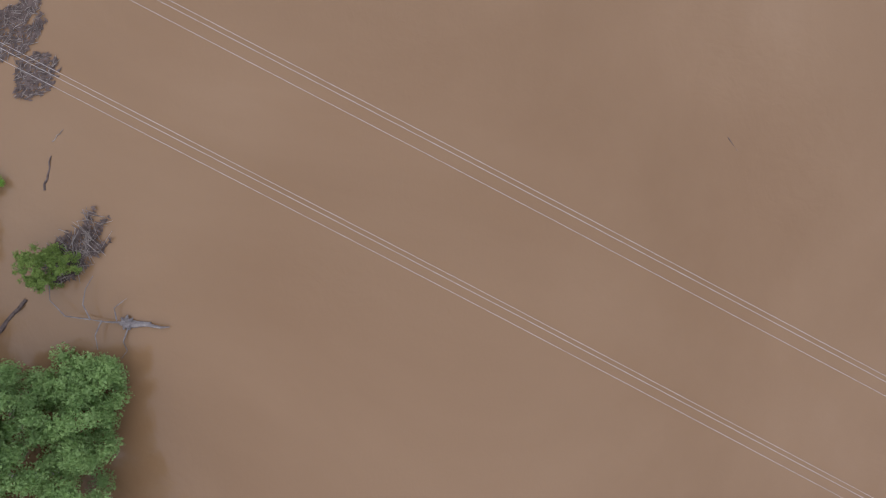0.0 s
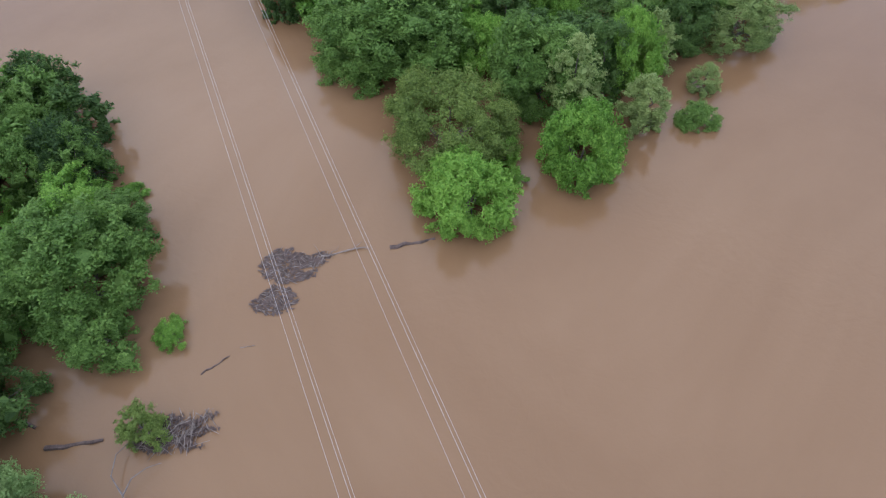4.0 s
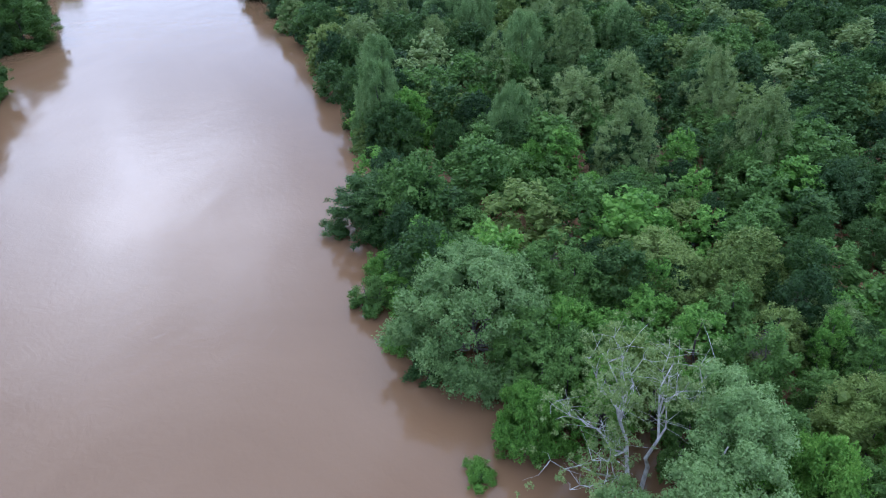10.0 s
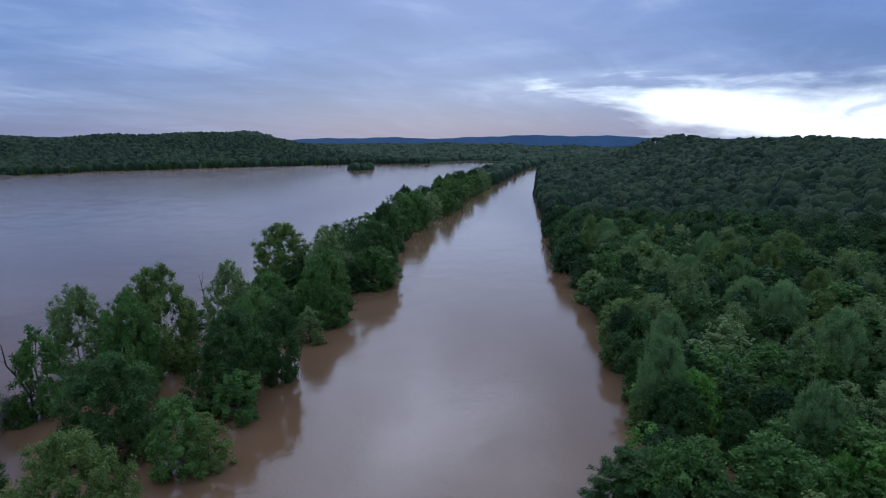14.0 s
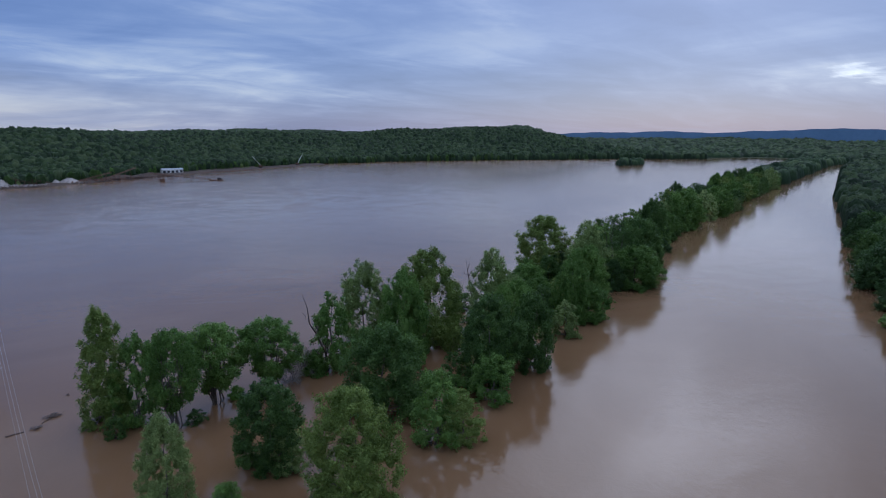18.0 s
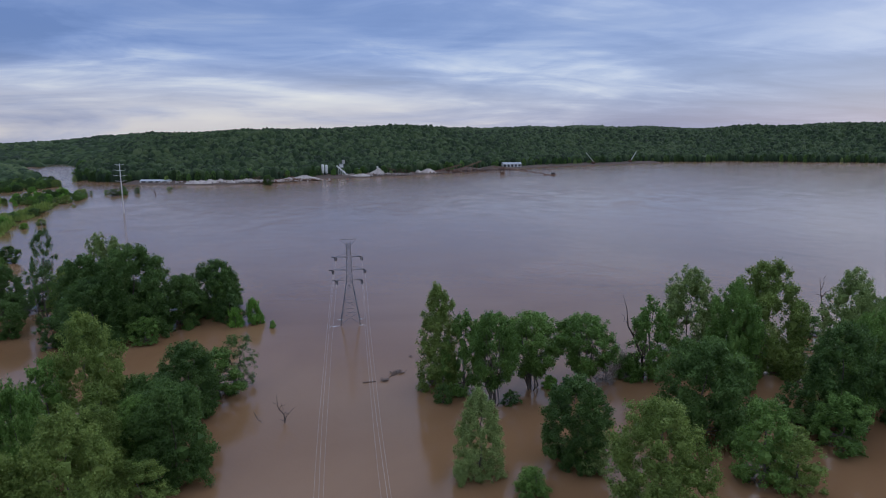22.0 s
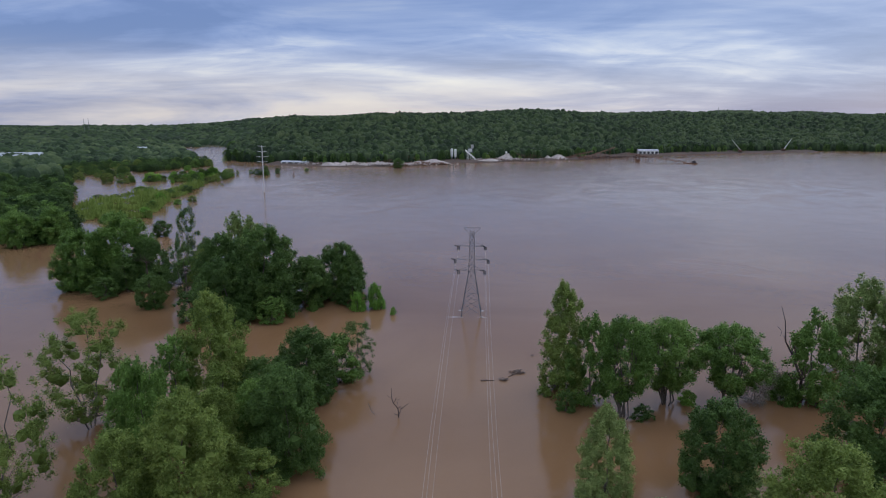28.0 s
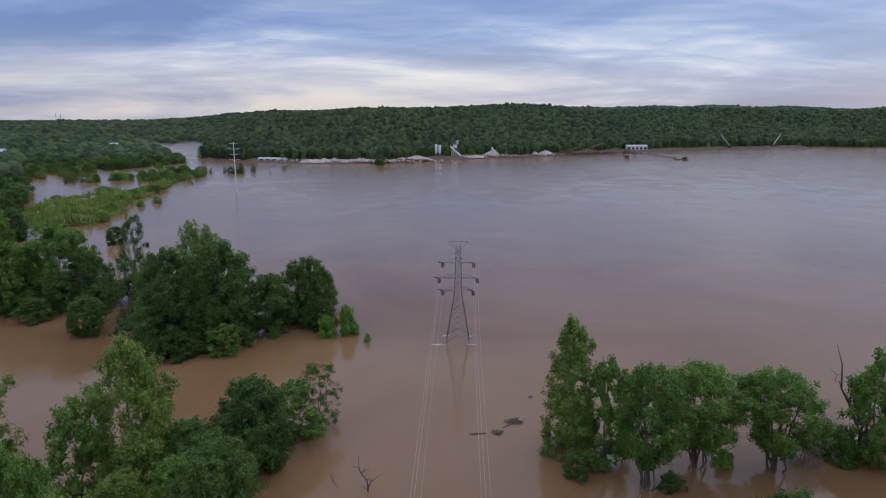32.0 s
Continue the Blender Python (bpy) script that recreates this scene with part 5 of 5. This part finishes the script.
def dead_tree():
    """The fallen grey tree with its root stump and bare curving branches."""
    q = np.random.default_rng(231)
    t = thing("fallen_tree", "fallen bleached tree with bare curved branches in flood water", "fallen tree", (22.9, -21.6, 0))
    stump = [tube(bend((0.3, -0.4, 0.1), (-1.5, 3.6, 0.25), q, 0.03, 6), [0.5, 0.42, 0.3, 0.24, 0.18, 0.12, 0.05], 7)]
    for k in range(7):
        a = k * 0.9
        stump.append(tube(np.array([(0.2, -0.3, 0.1), (0.2 + np.cos(a) * 0.45, -0.3 + np.sin(a) * 0.45, 0.35), (0.2 + np.cos(a) * 0.75, -0.3 + np.sin(a) * 0.75, 0.2)]), [0.3, 0.22, 0.08], 5))
    put("stump", raw_mesh("stump", np.concatenate(stump), 4, GREY_WOOD), t, "bleached root stump")
    runs = [
        [(0.3, -0.5, 0.2), (1.0, -2.0, 0.7), (1.4, -3.3, 1.0)],
        [(1.4, -3.3, 1.0), (2.2, -5.5, 1.3), (1.6, -7.6, 1.2), (0.6, -8.6, 0.6)],
        [(1.4, -3.3, 1.0), (0.4, -4.6, 1.2), (-1.0, -5.2, 1.0), (-2.4, -5.3, 0.7)],
        [(0.4, 0.0, 0.2), (2.0, 0.3, 0.3), (2.6, 1.1, 0.3), (3.6, 0.9, 0.15)],
        [(0.4, -1.2, 0.5), (-0.6, -2.0, 0.6), (-2.0, -1.4, 0.5)],
        [(1.0, -2.4, 0.8), (2.6, -2.2, 0.9), (3.8, -1.4, 0.6)],
    ]
    for n, run in enumerate(runs):
        put("branch", raw_mesh("bare_branch", tube(np.array(run), np.linspace(0.13 if n == 0 else 0.08, 0.03, len(run)), 5), 4, GREY_WOOD), t)


dead_tree()


def snag(x, y, h, lean, seed, label, mat=DRIFT, r=0.25):
    q = np.random.default_rng(seed)
    t = thing("dead_tree", label, "dead tree", (x, y, 0))
    top = np.array((lean[0], lean[1], h))
    line = bend((0, 0, BED), top, q, 0.03, 6)
    rad = np.linspace(r, 0.04, 7)
    put("trunk", raw_mesh("snag_trunk", tube(line, rad, 7), 4, mat), t)
    for k in range(10):
        i = int(q.integers(2, 6))
        tip = line[i] + q.normal(size=3) * (0.15, 0.13, 0.06) * h + (0, 0, 0.17 * h)
        put("branch", raw_mesh("snag_branch", tube(bend(line[i], tip, q, 0.08, 4), np.linspace(rad[i] * 0.7, 0.03, 5), 5), 4, mat), t)


snag(70.5, 142.5, 21.0, (-6.0, 1.5), 241, "bare dead tree with forked branches above the grove", BRUSH, 0.42)
snag(73.5, 146.0, 15.0, (-1.5, 0.5), 242, "bare leaning dead tree at the grove's edge", BRUSH, 0.34)
snag(-16.0, 129.7, 6.3, (-2.0, 0.4), 243, "dead leafless sapling in open flood water", BRUSH, 0.17)
snag(-21.5, 131.0, 2.6, (-1.5, 0.0), 244, "small dead twigs poking out of flood water", r=0.06)
snag(-109.0, 212.0, 15.0, (-3.0, 1.0), 245, "crooked dead tree beside the west grove", BRUSH, 0.4)
snag(134.0, 160.0, 19.0, (-2.0, 1.0), 246, "tall bare dead tree on the island", BRUSH, 0.4)
snag(309.0, 107.0, 4.0, (-4.0, 1.0), 247, "fallen white dead tree at the river bank", PALE_BARK, 0.4)


def clump(x, y, r, seed, label="floating clump of dark branches beneath the cables"):
    ring_pts = [(x + r * math.cos(a) * (0.8 + 0.3 * math.sin(3 * a)), y + 0.6 * r * math.sin(a)) for a in [k * 0.628 for k in range(10)]]
    raft("driftwood_clump", label, [ring_pts], 60, seed, (x, y), (0.6, 1.8), 0.5)


clump(5.8, 150.0, 1.2, 251)
clump(9.3, 154.4, 2.2, 252)
clump(13.9, 165.9, 0.5, 253)
driftwood("stick", "dark stick beside a floating clump", "driftwood", (7.0, 152.0), (11.8, 156.2), 0.14, BRUSH, 13)
# single bushes in open water
WEST_BUSHES = [
    (-300.8, 588.2, 8.4, 7.0), (-289.5, 610.4, 7.6, 5.2), (-267.2, 617.1, 9.9, 4.6), (-259.1, 629.1, 10.6, 6.0), (-228.0, 502.2, 5.9, 5.6),
    (-234.3, 534.4, 4.8, 4.6), (-205.1, 436.6, 4.0, 3.0), (-201.6, 451.8, 4.5, 3.8), (-228.3, 473.3, 6.8, 5.4), (-221.7, 557.3, 2.0, 1.5),
    (-270.7, 474.8, 2.1, 3.2), (-281.6, 470.9, 2.1, 4.0), (-260.3, 493.2, 6.2, 6.4), (-330.3, 602.9, 7.0, 6.0), (-340.3, 586.4, 7.4, 6.6),
    (-231.8, 661.4, 4.7, 3.0), (-220.6, 649.2, 6.9, 5.2), (-213.1, 649.5, 5.8, 4.2), (-181.5, 690.8, 4.3, 2.5), (-316.0, 700.0, 6.0, 4.6),
]
for x, y, h, r in WEST_BUSHES:
    plant(turnstile.choice(("shrub", "round", "olive", "dark")), x, y, h, r)
plant("dark", -88.8, 742.4, 12.0, 6.5)
plant("dark", -217.7, 664.1, 8.5, 4.5)
plant("dark", -206.0, 668.0, 6.0, 3.5)

# ---- gravel works on the north shore ----
YARD = [(-256, 778), (-176, 754), (-132, 748), (-98, 770), (-70, 782), (-31, 815), (13, 832), (44, 852), (87, 860), (171, 914), (250, 974), (417, 1048), (560, 1092)]
bm = bmesh.new()
rows = []
for x, y in YARD:
    rows.append([bm.verts.new((x + 0.1 * d, y + d, z)) for d, z in ((0, -0.3), (6, 0.9), (22, 1.7), (48, 2.3), (75, 2.6))])
for a, b in zip(rows[:-1], rows[1:]):
    for i in range(4):
        bm.faces.new((a[i], b[i], b[i + 1], a[i + 1]))
tagged(part("yard", bm, MUD), "bare muddy ground of a gravel works", "yard", kind="structure")


def pile(x, y, w, d, h, seed, label="pale heap of gravel", mat=None):
    q = np.random.default_rng(seed)
    bm = bmesh.new()
    rings, sides = 7, 22
    grid = []
    for i in range(rings + 1):
        f = i / rings
        row = []
        for k in range(sides):
            a = k * 2 * math.pi / sides
            n = 1 + 0.14 * math.sin(3 * a + seed) + 0.08 * math.sin(7 * a + 2 * seed)
            z = 0.75 * h * (1 - f ** 1.15) * (1 + 0.1 * q.normal() * (0 < i < rings))
            row.append(bm.verts.new((f * n * w / 2 * math.cos(a), f * n * d / 2 * math.sin(a), z - 0.3)))
        grid.append(row)
    for i in range(rings):
        for k in range(sides):
            bm.faces.new((grid[i][k], grid[i + 1][k], grid[i + 1][(k + 1) % sides], grid[i][(k + 1) % sides]))
    bmesh.ops.remove_doubles(bm, verts=bm.verts, dist=0.01)
    for f in bm.faces:
        f.smooth = True
    ob = part("gravel_mound", bm, mat or GRAVEL)
    ob.location = (x, y, 1.4)
    tagged(ob, label, "gravel pile", "heaps of the gravel works")


for k in range(16):
    turn = random.Random(400 + k)
    pile(-172 + 5.6 * k + turn.uniform(-3, 3), 768 + 0.5 * k + turn.uniform(-4, 8), turn.uniform(9, 22), turn.uniform(8, 16), turn.uniform(1.5, 6.0), 30 + k, "uneven pale heap of broken rock")


def rubble(label, x, y, w, d, n, seed, mat, size=(0.5, 1.6)):
    """Broken rock strewn over the ground, too small to tell apart."""
    q = np.random.default_rng(seed)
    v, f = DOMES[0]
    at = np.stack([x + q.normal(size=n) * w / 4, y + q.normal(size=n) * d / 4, np.full(n, 2.2)], 1)
    k = v[None] * q.uniform(0.5, 1.2, (n, len(v), 1)) * q.uniform(*size, (n, 1, 1)) * q.uniform(0.6, 1.4, (n, 1, 3)) + at[:, None]
    tagged(put("rubble", raw_mesh("rubble", k[:, f].reshape(-1, 3), 3, mat)), label, "rubble", kind="stuff")


rubble("pale broken rock round the gravel heaps", -120, 776, 130, 22, 500, 61, GRAVEL)
rubble("dark scrap and timber in the gravel works", -100, 792, 200, 24, 260, 62, RUST)
rubble("dark scrap and timber in the gravel works", 110, 920, 180, 60, 260, 63, RUST)
rubble("pale broken rock on the shore", 30, 868, 120, 40, 200, 64, GRAVEL)
rubble("dark scrap and timber in the gravel works", -120, 774, 120, 14, 260, 65, RUST, (0.4, 1.3))
rubble("dark scrap and timber in the gravel works", 10, 866, 130, 26, 260, 66, RUST, (0.4, 1.2))
rubble("dark scrap and timber in the gravel works", 200, 925, 120, 40, 220, 67, BRUSH, (0.4, 1.3))
pile(-168, 768, 34, 16, 3.2, 3)
pile(-52, 806, 42, 20, 7.0, 4)
pile(18, 850, 34, 16, 4.0, 5)
pile(42, 884, 26, 22, 10.5, 6)
pile(112, 900, 24, 18, 8.0, 7)
pile(178, 945, 52, 30, 6.5, 8, "low reddish heap of earth", MUD)
pile(222, 975, 46, 26, 6.0, 9, "low reddish heap of earth", MUD)
pile(-222, 795, 30, 12, 2.5, 10)
pile(-70, 798, 22, 12, 4.5, 11)
pile(98, 900, 14, 12, 6.0, 12)


def box(bm, x0, y0, z0, x1, y1, z1):
    m = Matrix.Translation(((x0 + x1) / 2, (y0 + y1) / 2, (z0 + z1) / 2)) @ Matrix.Diagonal((x1 - x0, y1 - y0, z1 - z0, 1))
    bmesh.ops.create_cube(bm, size=1, matrix=m)


def boxed(name, parent, mat, *sizes, label=""):
    bm = bmesh.new()
    for s in sizes:
        box(bm, *s)
    return part(name, bm, mat, parent, label)


def silo(x, y, h, r, label="white steel storage silo with a conical foot"):
    t = thing("silo", label, "silo", (x, y, 2))
    put("drum", raw_mesh("drum", tube(np.array([(0, 0, h * 0.25), (0, 0, h * 0.95), (0, 0, h)], float), [r, r, 0.1], 14), 4, WHITE), t)
    put("cone", raw_mesh("cone", tube(np.array([(0, 0, h * 0.08), (0, 0, h * 0.25)], float), [r * 0.3, r], 14), 4, CONCRETE), t)
    for a in range(4):
        c, s = math.cos(a * 1.5708 + 0.78) * r * 0.9, math.sin(a * 1.5708 + 0.78) * r * 0.9
        put("leg", raw_mesh("silo_leg", beam((c, s, -1), (c, s, h * 0.4), 0.2), 4, STEEL), t)


for k in range(2):
    silo(-32 + 4.6 * k, 862, 14.5 - 0.8 * k, 1.7)
silo(35, 895, 11, 2.0, "small white storage tank")
silo(41, 896, 9, 1.6, "small white storage tank")


def conveyor(x, y, dx, dy, z0, z1, label, mat=RUST):
    t = thing("conveyor", label, "conveyor", (x, y, 0))
    a, b = np.array((0, 0, z0)), np.array((dx, dy, z1))
    side = np.cross(b - a, (0, 0, 1.0))
    side = side / np.linalg.norm(side) * 0.9
    put("belt", raw_mesh("belt", np.stack([a - side, a + side, b + side, b - side]), 4, mat), t)
    for s in (-1, 1):
        put("rail", raw_mesh("rail", np.concatenate([beam(a + s * side, b + s * side, 0.22), beam(a + s * side + (0, 0, 1.2), b + s * side + (0, 0, 1.2), 0.15)]), 4, mat), t)
    for k in range(1, 6):
        p = a + (b - a) * k / 6
        put("post", raw_mesh("post", np.concatenate([beam(p + side, (p + side) * (1, 1, 0) + (0, 0, BED), 0.2), beam(p - side, (p - side) * (1, 1, 0) + (0, 0, BED), 0.2)]), 4, mat), t)


conveyor(-14, 862, 14, -6, 14, 2, "pale inclined conveyor at the silos", WHITE)
conveyor(-64, 812, -22, 6, 2, 8, "thin rusty conveyor behind the rock heaps")
conveyor(-102, 786, -18, 5, 6, 2, "thin rusty conveyor behind the rock heaps")
conveyor(70, 890, 22, 3, 7, 2, "rusty inclined conveyor beside a gravel heap")
conveyor(52, 880, 26, 4, 9, 2, "rusty inclined conveyor beside a gravel heap")
conveyor(150, 905, 44, 20, 2, 15, "rusty inclined conveyor over the yard")
conveyor(120, 885, 40, 18, 3, 11, "rusty inclined conveyor over the yard")
conveyor(205, 900, 60, -62, 8, 1.0, "long dark loading conveyor reaching into the river")
conveyor(290, 960, 100, 26, 2.4, 2.4, "low dark pipe trestle along the shore")

tower = thing("processing_tower", "pale steel screening tower of the gravel works", "industrial tower", (-8, 880, 2))
boxed("frame", tower, STEEL, *[(sx * 3 - 0.25, sy * 3 - 0.25, -1, sx * 3 + 0.25, sy * 3 + 0.25, 14) for sx in (-1, 1) for sy in (-1, 1)], (-3.4, -3.4, 8, 3.4, 3.4, 8.4), (-3.4, -3.4, 13.6, 3.4, 3.4, 14))
boxed("hopper", tower, WHITE, (-2.6, -2.6, 9, 2.6, 2.6, 13))
boxed("cabin", tower, CONCRETE, (1, -2.5, 14, 5, 2.5, 18.5))
shed = thing("shed", "small pale shed beside the silos", "shed", (10, 885, 2))
boxed("wall", shed, WHITE, (-6, -4, -1, 6, 4, 7))
boxed("roof", shed, BLUE_ROOF, (-6.5, -4.5, 7.004, 6.5, 4.5, 7.5))
loading = thing("loading_tower", "rusty steel loading tower at the water's edge", "industrial tower", (212, 868, 0))
boxed("frame", loading, RUST, (-2.5, -2.5, BED, 2.5, 2.5, 3), *[(sx * 2.2 - 0.2, sy * 2.2 - 0.2, 3, sx * 2.2 + 0.2, sy * 2.2 + 0.2, 9) for sx in (-1, 1) for sy in (-1, 1)])
boxed("deck", loading, RUST, (-2.8, -2.8, 9.004, 2.8, 2.8, 9.5))
barge = thing("barge", "dark half-sunken work barge", "barge", (270, 836, 0))
boxed("hull", barge, RUST, (-8, -3, -0.5, 8, 3, 0.9))
boxed("wheelhouse", barge, INSULATOR, (2, -2, 0.904, 6, 2, 3.4))


def hall(x, y, w, d, h, label, doors=4, rot=0, z=2.0):
    t = thing("building", label, "building", (x, y, z))
    t.rotation_euler = (0, 0, radians(rot))
    wall = boxed("wall", t, WHITE, (-w / 2, -d / 2, -3, w / 2, d / 2, h))
    bm = bmesh.new()
    v = [bm.verts.new(p) for p in ((-w / 2 - 0.5, -d / 2 - 0.5, h + 0.01), (w / 2 + 0.5, -d / 2 - 0.5, h + 0.01), (w / 2 + 0.5, d / 2 + 0.5, h + 0.01), (-w / 2 - 0.5, d / 2 + 0.5, h + 0.01), (-w / 2 - 0.5, 0, h + d * 0.16), (w / 2 + 0.5, 0, h + d * 0.16))]
    for f in ((0, 1, 5, 4), (2, 3, 4, 5), (0, 4, 3), (1, 2, 5), (3, 2, 1, 0)):
        bm.faces.new([v[i] for i in f])
    part("roof", bm, BLUE_ROOF, t)
    # flat dark panels on the solid wall imitate the shade of open bays
    for k in range(doors):
        cx = -w / 2 + w * (k + 0.5) / doors
        boxed("door", wall, BAY_SHADE, (cx - w / doors * 0.3, -d / 2 - 0.06, 0, cx + w / doors * 0.3, -d / 2 - 0.004, h * 0.7), label="dark panel painted as the shade in an open bay")


hall(262, 1012, 30, 12, 4.6, "long white hall with dark open bays", 5)
hall(-562, 770, 60, 22, 7, "long low grey-roofed building among trees", 6, 20, 4)
hall(-494, 950, 16, 10, 6, "white house among trees", 3, 10, 5)
hall(-222, 792, 34, 9, 1.6, "low white shed by the water", 4, -12, 1.5)
hall(HOUSE[0], HOUSE[1], 12, 9, 6, "white house on the wooded hill", 3, 80, float(land(*HOUSE)) - 0.3)
for k, (x, y) in enumerate(((-870, 1330), (-910, 1340), (-945, 1325), (-985, 1345), (-1020, 1335))):
    hall(x, y, 10, 8, 5, "pale house on the far hillside", 3, 15 * k, float(land(x, y)) + 1)


def crane(x, y, dx, h, label):
    t = thing("crane", label, "crane", (x, y, 1.5))
    boxed("cab", t, RUST, (-2.5, -2, 0.8, 2.5, 2, 4))
    boxed("tracks", t, INSULATOR, (-3, -2.4, -0.5, 3, 2.4, 0.8))
    put("boom", raw_mesh("boom", np.concatenate([beam((1, s * 0.6, 3), (dx, 0, h), 0.3) for s in (-1, 1)]), 4, WHITE), t, "pale lattice boom")


crane(420, 1062, -14, 20, "crawler crane with a raised pale boom")
crane(505, 1100, 11, 20, "crawler crane with a raised pale boom")
for x, y, h in ((540, 1500, 26), (-920, 1500, 38), (-909, 1500, 38)):
    t = thing("mast", "thin steel mast on the skyline", "mast", (x, y, float(land(x, y))))
    put("pole", raw_mesh("mast_pole", tube(np.array([(0, 0, -1), (0, 0, h)], float), [0.6, 0.3], 6), 4, STEEL), t)
